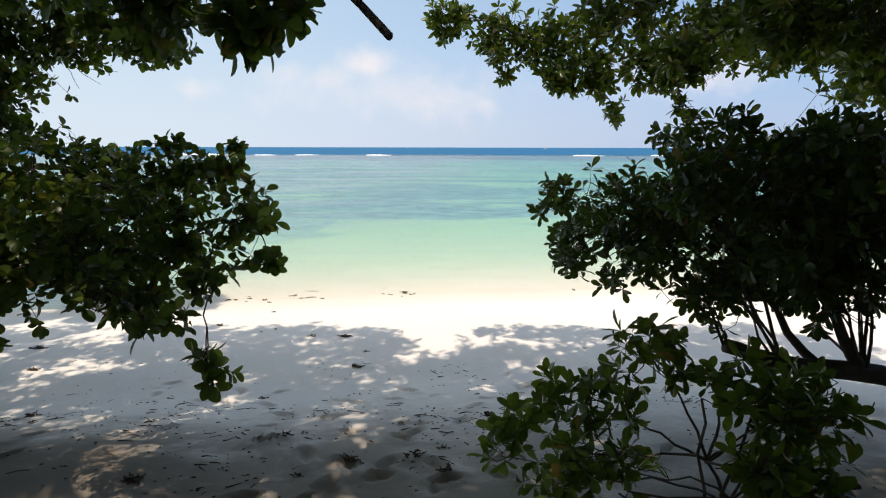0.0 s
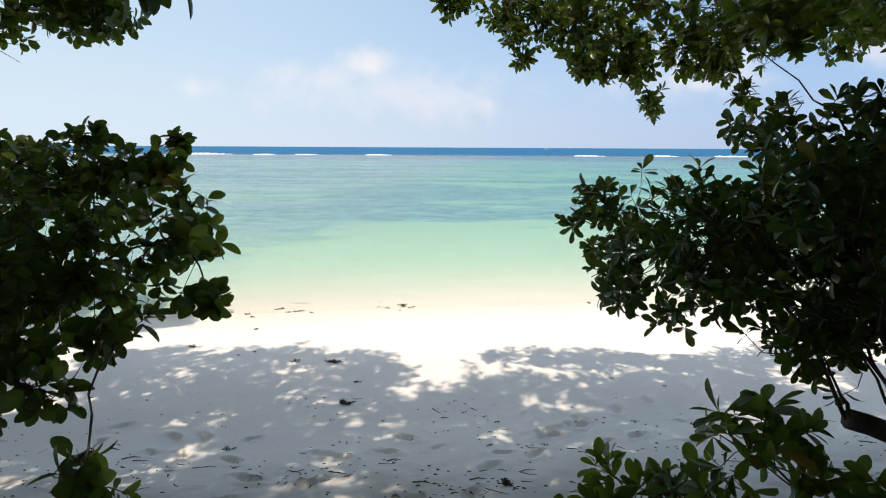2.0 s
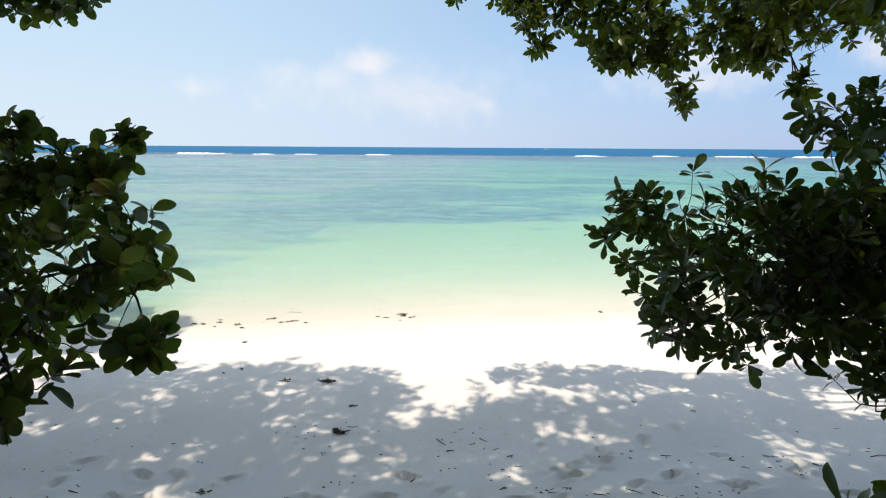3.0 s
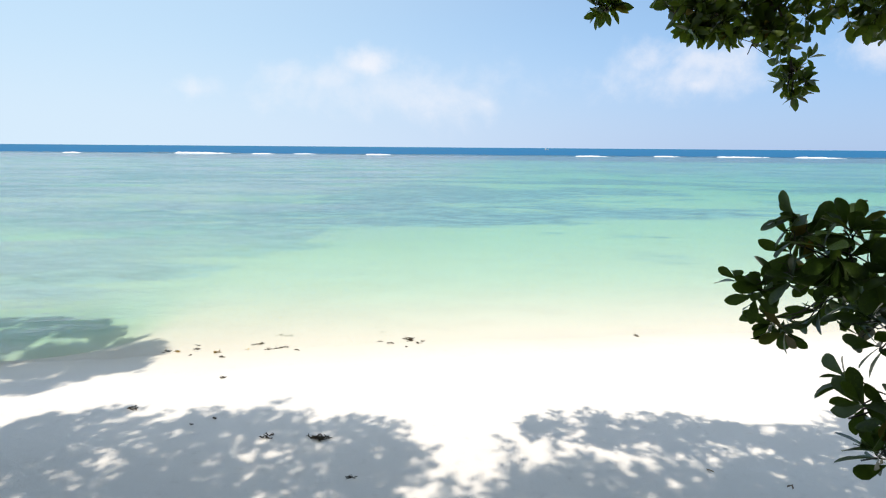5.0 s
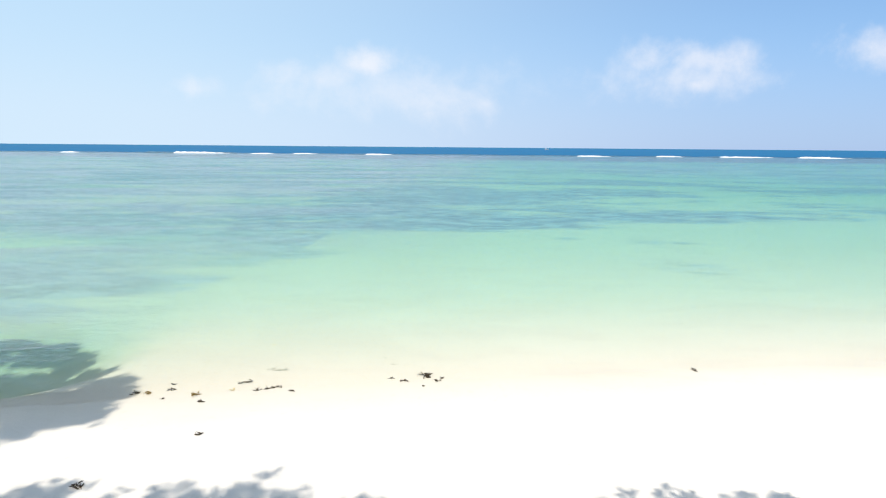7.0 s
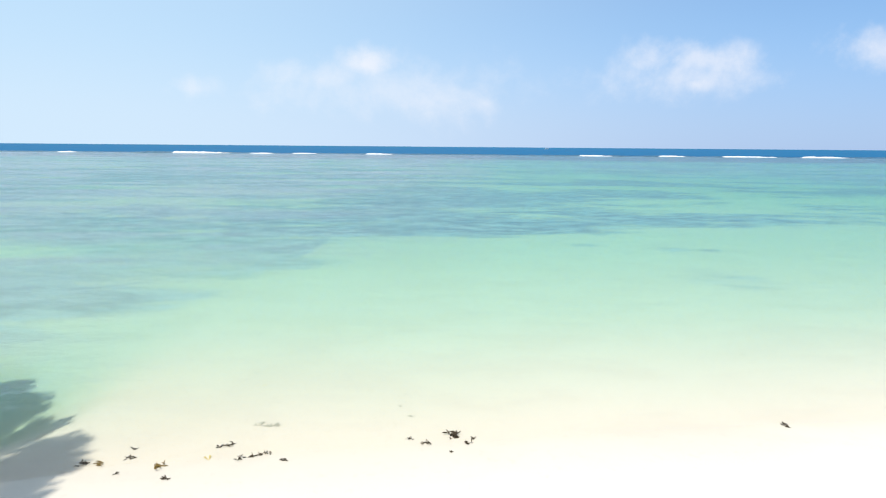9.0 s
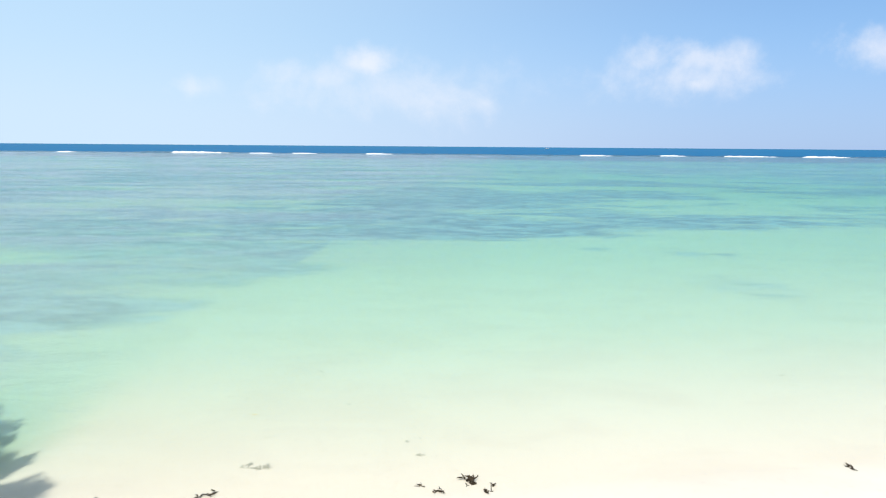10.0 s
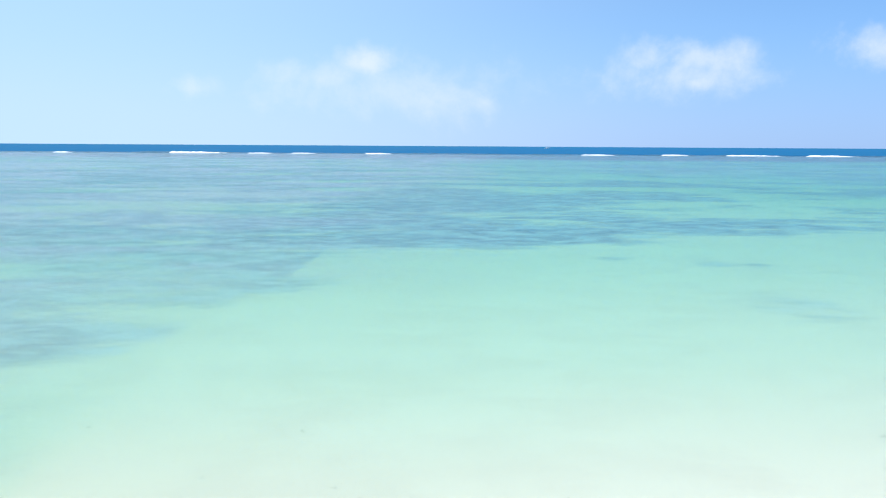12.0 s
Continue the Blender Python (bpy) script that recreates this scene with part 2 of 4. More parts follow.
def waves2(x, y, seed, n, lo, hi):
    """A sum of sines in random directions: a smooth uneven surface about 0."""
    r = np.random.RandomState(seed)
    z = np.zeros(np.broadcast(x, y).shape)
    for _ in range(n):
        k = math.exp(r.uniform(math.log(lo), math.log(hi)))
        a, p = r.uniform(0, 6.283, 2)
        z = z + np.sin((x * math.cos(a) + y * math.sin(a)) * k * 6.283 + p) * (lo / k) ** 0.8
    return z / n ** 0.5


def soft_step(k):
    k = np.clip(k, 0, 1)
    return k * k * (3 - 2 * k)


def beach(x, y):
    """The height of sand and lagoon floor."""
    s = y - shore(x) + 0.10 * waves2(x, y, 5, 6, 0.15, 0.6)
    up = np.where(s < 0, -s, 0)
    z = SEA + 0.075 * np.minimum(up, 4.0) + 0.022 * np.clip(up - 4.0, 0, 60)
    # the bank at the back of the beach
    z = z + 0.47 * soft_step((up - 6.2) / 3.2)
    dn = np.where(s > 0, s, 0) * (1 + 0.8 * soft_step((-5.8 - x) / 2.2) * np.exp(-np.maximum(s, 0) / 3.2))
    z = z - 0.068 * np.minimum(dn, 6) - 0.030 * np.clip(dn - 6, 0, 10) - 0.010 * np.clip(dn - 16, 0, 10) - 0.006 * np.clip(dn - 26, 0, 100)
    # an invented pool under the shore tree: its depth tint darkens the shade there
    z = z - 0.9 * soft_step((-5.9 - x) / 2.6) * soft_step(s / 2.8) * np.exp(-np.maximum(s - 1.8, 0) / 1.6)
    z = z - 0.10 * np.clip(dn - 240, 0, 80) - 0.60 * np.clip((x - 4) / 40, 0, 1) * np.clip((y - 38) / 40, 0, 1)
    z = z + 0.012 * waves2(x, y, 9, 8, 0.2, 1.2) * np.exp(-np.abs(s + 6) / 10)
    return z


def stretch(a, b, step, far, grow):
    """Even steps from a to b, then growing ones as far as far."""
    mid = list(np.arange(a, b + step / 2, step))
    lo, hi, st = [a], [b], step
    while hi[-1] < far:
        st *= grow
        hi.append(hi[-1] + st)
        lo.append(lo[-1] - st)
    return np.array(lo[:0:-1] + mid + hi[1:])


def sheet(name, xs, ys, zfun, mat, attrs=()):
    X, Y = np.meshgrid(xs, ys)
    Z = zfun(X, Y)
    co = np.stack([X, Y, Z], -1).reshape(-1, 3)
    nx, ny = len(xs), len(ys)
    i = (np.arange(ny - 1)[:, None] * nx + np.arange(nx - 1)[None]).ravel()
    quads = np.stack([i, i + 1, i + nx + 1, i + nx], -1)
    me = mesh_from(name, co, quads, mat)
    for key, fun in attrs:
        at = me.attributes.new(key, "FLOAT", "POINT")
        at.data.foreach_set("value", np.asarray(fun(X, Y, Z), dtype=np.float32).ravel())
    return me


def mesh_from(name, co, faces, mat, smooth=True):
    """A mesh out of arrays of corners and of faces with equally many corners."""
    me = bpy.data.meshes.new(name)
    k = faces.shape[1]
    me.vertices.add(len(co))
    me.vertices.foreach_set("co", np.asarray(co, dtype=np.float32).ravel())
    me.loops.add(faces.size)
    me.loops.foreach_set("vertex_index", np.asarray(faces, dtype=np.int32).ravel())
    me.polygons.add(len(faces))
    me.polygons.foreach_set("loop_start", np.arange(0, faces.size, k, dtype=np.int32))
    me.polygons.foreach_set("use_smooth", np.full(len(faces), smooth))
    me.materials.append(mat)
    me.update(calc_edges=True)
    me.validate()
    return me


FOOT = np.random.RandomState(21)
PRINTS = [(FOOT.uniform(-4.5, 4.5), FOOT.uniform(2.4, 8.4) - 0.25 * FOOT.rand(), FOOT.uniform(0, 3.14), FOOT.uniform(0.7, 1.1)) for _ in range(70)]
for track, (tx, ty, ta) in enumerate(((-3.2, 3.4, 0.25), (-1.0, 3.6, 0.9), (0.9, 4.2, 2.5))):
    for k in range(9):
        side = 0.11 if k % 2 else -0.11
        PRINTS.append((tx + 0.62 * k * math.cos(ta) - side * math.sin(ta), ty + 0.62 * k * math.sin(ta) + side * math.cos(ta), ta, 1.0))


def trodden(X, Y):
    """Sand with footprints and scuffs where people have walked."""
    Z = beach(X, Y)
    for px, py, pa, ps in PRINTS:
        m = (np.abs(X - px) < 0.45) & (np.abs(Y - py) < 0.45)
        dx, dy = X[m] - px, Y[m] - py
        u, v = (dx * math.cos(pa) + dy * math.sin(pa)) / (0.15 * ps), (-dx * math.sin(pa) + dy * math.cos(pa)) / (0.06 * ps)
        q = u * u + v * v
        Z[m] += -0.055 * ps * np.exp(-q * q) + 0.024 * ps * np.exp(-(np.sqrt(q) - 1.45) ** 2 * 6)
    near = np.exp(-((Y - 3.5) / 4.0) ** 2)
    return Z + 0.0075 * near * waves2(X, Y, 33, 14, 1.2, 5.0)


def bump_at(x, y, cx, cy, rx, ry):
    return np.exp(-((x - cx) / rx) ** 2 - ((y - cy) / ry) ** 2)


def weed_cover(x, y, z):
    """How thickly seagrass grows on the lagoon floor, 0 to 1."""
    edge = np.interp(x, [-60, -30, -14, -9.8, -9.0, -8.2, -7.6, -6.9, -6.3, -4.2, -1.5, 1.4, 5.3, 7.5, 12.8, 21, 60],
                     [9, 12, 15.5, 18.2, 19.8, 21.0, 22.4, 24.6, 31.6, 31.7, 33.0, 31.1, 32.9, 34.6, 35.7, 36.5, 40])
    edge = edge + 0.55 * waves2(x, y, 3, 9, 0.06, 0.6)
    left = np.clip((-5.5 - x) / 3.0, 0, 1) * np.clip((48 - y) / 14, 0, 1)
    w = np.clip((y - edge - 0.9 + 2.2 * left) / (4.2 + 2.0 * left), 0, 1)
    w = w * (0.76 - 0.18 * left - 0.19 * np.clip((y - 48) / 26, 0, 1) - 0.07 * np.clip((x - 9) / 14, 0, 1))
    # beds that stand alone on the sand, and bare sand or rubble within the beds
    for cx, cy, rx, ry, v in ((-6.6, 28.5, 1.7, 1.2, 1.0), (10.3, 32.7, 1.2, 0.7, 1.0), (11.9, 32.2, 0.9, 0.5, 0.85), (9.2, 25.9, 2.1, 1.5, 0.60), (6.4, 33.4, 1.6, 0.9, 0.85),
                              (13.4, 33.4, 0.8, 0.3, 0.5), (-4.1, 16.3, 0.3, 0.14, 0.3)):
        w = np.maximum(w, v * bump_at(x, y, cx, cy, rx, ry))
    for cx, cy, rx, ry, v in ((-10.0, 55, 5.0, 3.4, 0.5), (18.8, 39.7, 2.2, 1.0, 0.5), (14.0, 49, 3.5, 1.6, 0.45), (-9.6, 25.2, 2.6, 1.0, 0.4), (9.5, 73, 9.0, 5.0, 0.5),
                              (27, 50, 9.0, 2.0, 0.4), (-22, 33, 5.0, 1.3, 0.4), (-30, 44, 9.0, 2.0, 0.4), (38, 62, 12.0, 4.0, 0.4), (14, 108, 26.0, 9.0, 0.35), (-14.5, 47, 4.0, 1.2, 0.35)):
        w = np.maximum(w - v * bump_at(x, y, cx, cy, rx, ry), 0)
    return w


gx = stretch(-7.5, 7.5, 0.055, 4500, 1.09)
gy = stretch(2.0, 15.0, 0.05, 4500, 1.055)
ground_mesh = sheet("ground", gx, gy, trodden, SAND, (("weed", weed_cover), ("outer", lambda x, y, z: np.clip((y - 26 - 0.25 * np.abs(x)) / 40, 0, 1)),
                    # litter plus tree shade put into the sand colour, stronger on the left
                    ("dirt_shade", lambda x, y, z: np.clip((7.0 - y + 0.6 * waves2(x, y, 8, 5, 0.1, 0.5)) / 3.2 + 0.5 * np.clip((-1.2 - x) / 2, 0, 1) * np.clip((6.5 - y) / 2, 0, 1), 0, 1.3)),
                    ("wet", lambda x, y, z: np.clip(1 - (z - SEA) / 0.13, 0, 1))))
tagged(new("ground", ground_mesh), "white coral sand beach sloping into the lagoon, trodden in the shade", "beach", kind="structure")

wx = stretch(-20, 20, 0.5, 4500, 1.12)
wy = np.concatenate([[4.0], stretch(12.0, 60.0, 0.3, 4500, 1.05)])
wy = np.sort(wy[wy >= 4.0])
water_mesh = sheet("water", wx, wy, lambda x, y: np.full(x.shape, SEA), WATER,
                   (("depth", lambda x, y, z: np.maximum(SEA - beach(x, y), 0)),
                    ("ruffle", lambda x, y, z: np.clip(np.clip((-1.0 - x + 0.12 * y) / 18, 0, 1) + 0.35 * np.clip((y - 55) / 50, 0, 1) + 1.6 * bump_at(x, y, -9.5, 14.8, 3.2, 2.0), 0, 1.8) * np.clip((300 - y) / 40, 0, 1))))
tagged(new("water", water_mesh), "clear turquoise lagoon turning deep blue beyond the reef", "sea", kind="structure")

# ---- building helpers ----


def part(name, me, parent, label="", kind=""):
    """Links a mesh as one object under a thing or a part."""
    ob = new(name, me)
    ob.parent = parent
    return tagged(ob, label, kind=kind)


def thing(name, label, category, group="", at=(0, 0, 0)):
    ob = tagged(new(name), label, category, group)
    ob.empty_display_size = 0.2
    ob.location = at
    return ob


class Tubes:
    """Tapered, bent rods, gathered into one mesh."""

    def __init__(self, origin=(0, 0, 0)):
        self.v, self.f, self.o = [], [], np.array(origin, dtype=float)

    def rod(self, pts, r0, r1, sides=5, knots=0.0, rng=None):
        pts = np.asarray(pts, dtype=float) - self.o
        n, base = len(pts), len(self.v)
        tang = np.gradient(pts, axis=0)
        tang /= np.linalg.norm(tang, axis=1)[:, None] + 1e-9
        ref = np.array((0.31, 0.22, 0.92)) if abs(tang[0][2]) < 0.9 else np.array((1.0, 0, 0))
        for i in range(n):
            a = np.cross(tang[i], ref)
            a /= np.linalg.norm(a) + 1e-9
            b = np.cross(tang[i], a)
            r = r0 + (r1 - r0) * i / (n - 1)
            for k in range(sides):
                w = 6.2832 * k / sides
                rr = r * (1 + (knots * rng.uniform(-1, 1) if rng else 0))
                self.v.append(tuple(pts[i] + rr * (a * math.cos(w) + b * math.sin(w))))
        for i in range(n - 1):
            for k in range(sides):
                p, q = base + i * sides + k, base + i * sides + (k + 1) % sides
                self.f.append((p, q, q + sides, p + sides))
        self.f.append(tuple(base + (n - 1) * sides + k for k in range(sides)))

    def mesh(self, name, mat):
        me = bpy.data.meshes.new(name)
        me.from_pydata(self.v, [], self.f)
        me.polygons.foreach_set("use_smooth", np.full(len(self.f), True))
        me.materials.append(mat)
        me.update()
        return me


def bent(a, b, n, sag, rng, wander=0.05):
    """Points from a to b that sag (or rise, below 0) and wander a little."""
    a, b = np.asarray(a, float), np.asarray(b, float)
    t = np.linspace(0, 1, n)[:, None]
    L = np.linalg.norm(b - a)
    p = a + (b - a) * t
    p[:, 2] -= (sag * L * 4 * t * (1 - t))[:, 0]
    w = np.cumsum(rng.normal(0, wander * L / n ** 0.5, (n, 3)), axis=0)
    return p + (w - t * w[-1]) * (np.sin(t * 3.14159) * 0.5 + 0.5)


def leaf_shape(width, stations=((0.0, 0.02), (0.2, 0.30), (0.45, 0.72), (0.68, 1.0), (0.87, 0.78), (0.97, 0.36))):
    """One leaf, 1 long: corners and triangles; a fold along the midrib and a drooping tip."""
    v, f = [(0, 0, 0)], []
    for i, (s, w) in enumerate(stations[1:]):
        z = -0.16 * s * s
        v += [(-w * width, s, z + 0.13 * w * width * 2), (0, s, z), (w * width, s, z + 0.13 * w * width * 2)]
        b = 1 + 3 * i
        if i == 0:
            f += [(0, b + 1, b), (0, b + 2, b + 1)]
        else:
            c = b - 3
            f += [(c, c + 1, b + 1), (c, b + 1, b), (c + 1, c + 2, b + 2), (c + 1, b + 2, b + 1)]
    v.append((0, 1.0, -0.17))
    e = len(v) - 1
    f += [(e - 3, e - 2, e), (e - 2, e - 1, e)]
    return np.array(v, float), np.array(f, int)


COARSE = ((0.0, 0.02), (0.35, 0.62), (0.75, 1.0))
ROUND = ((0.0, 0.02), (0.14, 0.45), (0.38, 0.92), (0.64, 1.0), (0.85, 0.72), (0.96, 0.34))
OVAL = ((0.0, 0.02), (0.2, 0.58), (0.45, 1.0), (0.7, 0.9), (0.88, 0.5), (0.97, 0.2))
SHAPES = {"broad": leaf_shape(0.32, ROUND), "oval": leaf_shape(0.24, OVAL), "long": leaf_shape(0.218), "coarse": leaf_shape(0.31, COARSE)}


def rosettes(rng, centres, axes, count, length, spread, stack):
    """Frames of leaves set round twig ends: base points and 3 x 3 matrices (columns: across, along, up)."""
    n = len(centres)
    axes = axes / np.linalg.norm(axes, axis=1)[:, None]
    ref = np.where(np.abs(axes[:, 2:3]) < 0.9, np.array([[0, 0, 1.0]]), np.array([[1.0, 0, 0]]))
    e1 = np.cross(axes, ref)
    e1 /= np.linalg.norm(e1, axis=1)[:, None]
    e2 = np.cross(axes, e1)
    base, mats = [], []
    for k in range(count):
        phi = k * 2.4 + rng.uniform(-0.4, 0.4, n) + np.arange(n) * 1.7
        th = np.radians(np.clip(spread[0] + (spread[1] - spread[0]) * (k / max(count - 1, 1)) + rng.normal(0, 12, n), 5, 130))
        rad = e1 * np.cos(phi)[:, None] + e2 * np.sin(phi)[:, None]
        along = axes * np.cos(th)[:, None] + rad * np.sin(th)[:, None]
        along[:, 2] -= 0.12
        along /= np.linalg.norm(along, axis=1)[:, None]
        up = axes * np.sin(th)[:, None] - rad * np.cos(th)[:, None] + rng.normal(0, 0.35, (n, 3))
        across = np.cross(along, up)
        across /= np.linalg.norm(across, axis=1)[:, None]
        up = np.cross(across, along)
        size = length * rng.uniform(0.62, 1.15, n)
        keep = rng.rand(n) > 0.12
        m = np.stack([across, along, up], -1) * size[:, None, None]
        base.append((centres - axes * (stack * k / count))[keep])
        mats.append(m[keep])
    return np.concatenate(base), np.concatenate(mats)


def leaves_mesh(name, shape, base, mats, mat, origin):
    v, f = SHAPES[shape]
    co = np.einsum("nij,vj->nvi", mats, v) + (base - np.asarray(origin))[:, None, :]
    faces = (np.arange(len(base)) * len(v))[:, None, None] + f[None]
    return mesh_from(name, co.reshape(-1, 3), faces.reshape(-1, 3), mat)


def tree(name, label, seed, trunk, radius, clumps, shape, leafmat, length, count=7, spread=(25, 85), stack=0.04, density=80.0,
         near=(), limbs=(), bare=0.0, group="trees on the beach", sag=-0.06, slim=1.0, thick_roof=1.0, near_scale=1.0):
    """A tree or shrub. trunk: points from the ground up. clumps: (x, y, z, rx, ry, rz, trunk point that bears it)."""
    rng = np.random.RandomState(seed)
    root = np.array(trunk[0], float)
    root[2] = float(beach(root[0], root[1])) - 0.03
    trunk = [tuple(root)] + list(trunk[1:])
    top = thing(name, label, "tree" if "tree" in name else "shrub", group, at=tuple(root))
    tb = Tubes(root)
    pts = []
    for i in range(len(trunk) - 1):
        pts += list(bent(trunk[i], trunk[i + 1], 5, 0.0, rng, 0.04))[:-1 if i < len(trunk) - 2 else None]
    tb.rod(pts, radius, radius * 0.55, 10, 0.10, rng)
    part("trunk", tb.mesh("trunk", BARK), top, "dark bent grey-brown trunk")
    for pa, pb, ra, rb in limbs:
        lb = Tubes(root)
        lb.rod(bent(pa, pb, 8, 0.02, rng, 0.06), ra, rb, 8, 0.08, rng)
        part("branch", lb.mesh("branch", BARK), top)
    twigs = Tubes(root)
    all_b, all_m, part_b, part_m = [], [], [], []
    for ci, (cx, cy, cz, rx, ry, rz, bearer) in enumerate(clumps):
        c, rad = np.array((cx, cy, cz)), np.array((rx, ry, rz))
        start = np.array(trunk[bearer] if bearer >= 0 else clumps[-bearer - 1][:3], float)
        lb = Tubes(root)
        way = bent(start, c, 8, sag, rng, 0.07)
        thick = (0.012 + 0.035 * min(1.0, float(rad.mean()))) * slim
        lb.rod(way, thick * (1.3 if bearer >= 0 else 0.55), thick * 0.4, 6, 0.08, rng)
        part("branch", lb.mesh("branch", BARK), top)
        # forks inside the clump
        nodes = [way[-1], way[-2]]
        for _ in range(5 + int(6 * rad.mean())):
            d = rng.normal(size=3)
            d /= np.linalg.norm(d)
            end = c + d * rad * rng.uniform(0.6, 0.9)
            fork = bent(way[rng.randint(5, 8)], end, 5, rng.uniform(-0.08, 0.08), rng, 0.08)
            twigs.rod(fork, thick * 0.42, 0.004, 4)
            nodes += list(fork[1:])
        nodes = np.array(nodes)
        n = max(5, int(density * (thick_roof if cy < 5.8 else 1.0) * 4 * (rx * ry * rz) ** (2 / 3)))
        d = rng.normal(size=(n, 3))
        d /= np.linalg.norm(d, axis=1)[:, None]
        # lumps and gaps: the outline swells and shrinks with direction
        lump = 0.86 + 0.20 * np.sin(d[:, 0] * 3.1 + ci) * np.cos(d[:, 2] * 4.3 + 2 * ci) + 0.14 * np.sin(d[:, 1] * 7 + d[:, 2] * 5 + ci)
        # some sprigs stand out beyond the rest
        stray = np.where(rng.rand(n) < 0.16, rng.uniform(1.05, 1.32, n), 1.0)
        pos = c + d * rad * (rng.uniform(0.12, 1.0, n) ** 0.45 * lump * stray)[:, None]
        near_i = np.argmin(((pos[:, None] - nodes[None]) ** 2).sum(-1), axis=1)
        src = nodes[near_i]
        for p, q in zip(src[::6] if shape == "coarse" else src, pos[::6] if shape == "coarse" else pos):
            twigs.rod([p, (p + q) / 2 + rng.normal(0, 0.02, 3), q], 0.0042, 0.0026, 3)
            if rng.rand() < bare:
                e = q + (q - p) * rng.uniform(0.4, 0.9) + np.array((0, 0, rng.uniform(0.02, 0.12)))
                twigs.rod([q, (q + e) / 2 + rng.normal(0, 0.015, 3), e], 0.0028, 0.0012, 3)
        ax = (pos - src) + 0.6 * (pos - c) / rad * 0.2 + np.array((0, 0, 0.07)) + rng.normal(0, 0.05, (n, 3))
        b, m = rosettes(rng, pos, ax, count, length * (near_scale if ci in near else 1.0), spread, stack)
        if ci in near:
            part_b.append(b), part_m.append(m)
        else:
            all_b.append(b), all_m.append(m)
    part("twig_tangle", twigs.mesh("twig_tangle", BARK), top, "thin bare twigs", "stuff")
    if part_b:
        pb, pm = np.concatenate(part_b), np.concatenate(part_m)
        pick = rng.permutation(len(pb))
        all_b.append(pb[pick[280:]]), all_m.append(pm[pick[280:]])
        v, f = SHAPES[shape]
        one = mesh_from("leaf", v, f, leafmat)
        for i in pick[:280]:
            lf = part("leaf", one, top)
            lf.matrix_local = Matrix.Translation(Vector(pb[i] - root)) @ Matrix(pm[i].tolist()).to_4x4()
    ab, am = np.concatenate(all_b), np.concatenate(all_m)
    part("foliage", leaves_mesh("foliage", shape, ab, am, leafmat, root), top, kind="stuff")
    return top


# ---- trees ----
# the spoon-leaved shrub tree beside the way out, on a leaning trunk
tree("shrub_tree", "dark green spoon-leaved shrub tree on a crooked leaning trunk", 11,
     [(6.0, 4.4, 0.02), (5.3, 4.3, 1.4), (4.3, 4.2, 1.72), (3.5, 4.2, 1.82), (3.0, 4.22, 1.98)], 0.12,
     [(1.80, 6.05, 3.16, 0.22, 0.33, 0.28, -2), (2.40, 5.60, 3.10, 0.55, 0.60, 0.52, 3), (1.75, 4.95, 2.74, 0.26, 0.35, 0.30, -4),
      (2.40, 4.95, 2.95, 0.50, 0.55, 0.55, 4), (3.20, 5.20, 3.15, 0.70, 0.80, 0.75, 3), (2.60, 3.95, 3.45, 0.42, 0.40, 0.42, 3),
      (3.25, 3.80, 3.20, 0.55, 0.55, 0.70, 2), (1.93, 6.58, 2.70, 0.16, 0.15, 0.11, -2), (4.20, 4.80, 3.30, 0.90, 0.90, 0.85, 2),
      (1.80, 5.62, 2.66, 0.20, 0.18, 0.17, -4), (3.0, 4.6, 2.34, 0.48, 0.45, 0.30, 4), (2.60, 5.3, 2.52, 0.40, 0.40, 0.22, -4),
      (3.40, 5.1, 2.30, 0.55, 0.50, 0.28, 3), (3.95, 4.4, 2.42, 0.50, 0.40, 0.42, 2), (3.45, 3.8, 3.75, 0.45, 0.40, 0.28, -7),
      (4.3, 4.3, 3.75, 0.6, 0.5, 0.38, -9), (4.3, 5.6, 2.3, 0.7, 0.6, 0.4, 2), (3.0, 4.5, 3.85, 0.34, 0.30, 0.28, -5), (2.25, 6.4, 2.95, 0.28, 0.26, 0.22, -2),
      (3.75, 4.7, 2.95, 0.60, 0.5, 0.40, -9), (3.7, 4.9, 3.45, 0.6, 0.6, 0.5, -9), (4.1, 4.0, 2.85, 0.55, 0.45, 0.55, -9),
      (3.2, 5.6, 3.9, 0.42, 0.40, 0.26, -5), (2.70, 5.0, 2.72, 0.28, 0.30, 0.22, -4),
      (1.60, 6.25, 2.97, 0.11, 0.16, 0.09, -1), (1.74, 6.20, 3.28, 0.11, 0.15, 0.09, -1), (1.97, 5.70, 2.34, 0.13, 0.14, 0.12, -10), (2.35, 5.50, 2.28, 0.20, 0.20, 0.14, -12),
      (2.10, 6.00, 2.85, 0.18, 0.20, 0.16, -2), (4.6, 4.6, 2.7, 0.7, 0.6, 0.6, 2), (4.9, 5.2, 3.4, 0.8, 0.7, 0.7, 2), (3.3, 5.6, 2.9, 0.6, 0.5, 0.5, 3), (3.9, 5.4, 2.6, 0.6, 0.5, 0.4, 2), (3.9, 3.9, 3.4, 0.6, 0.5, 0.5, 2)],
     "long", LEAF_THICK, 0.152, density=66.0, near=(0, 2, 7, 9, 24, 25, 26), bare=0.15, slim=0.40,
     limbs=[((4.3, 4.2, 1.72), (3.85, 4.5, 2.9), 0.06, 0.035), ((3.2, 4.6, 3.7), (2.25, 4.4, 4.3), 0.009, 0.003), ((3.9, 4.2, 1.77), (3.3, 4.9, 2.8), 0.045, 0.02)])

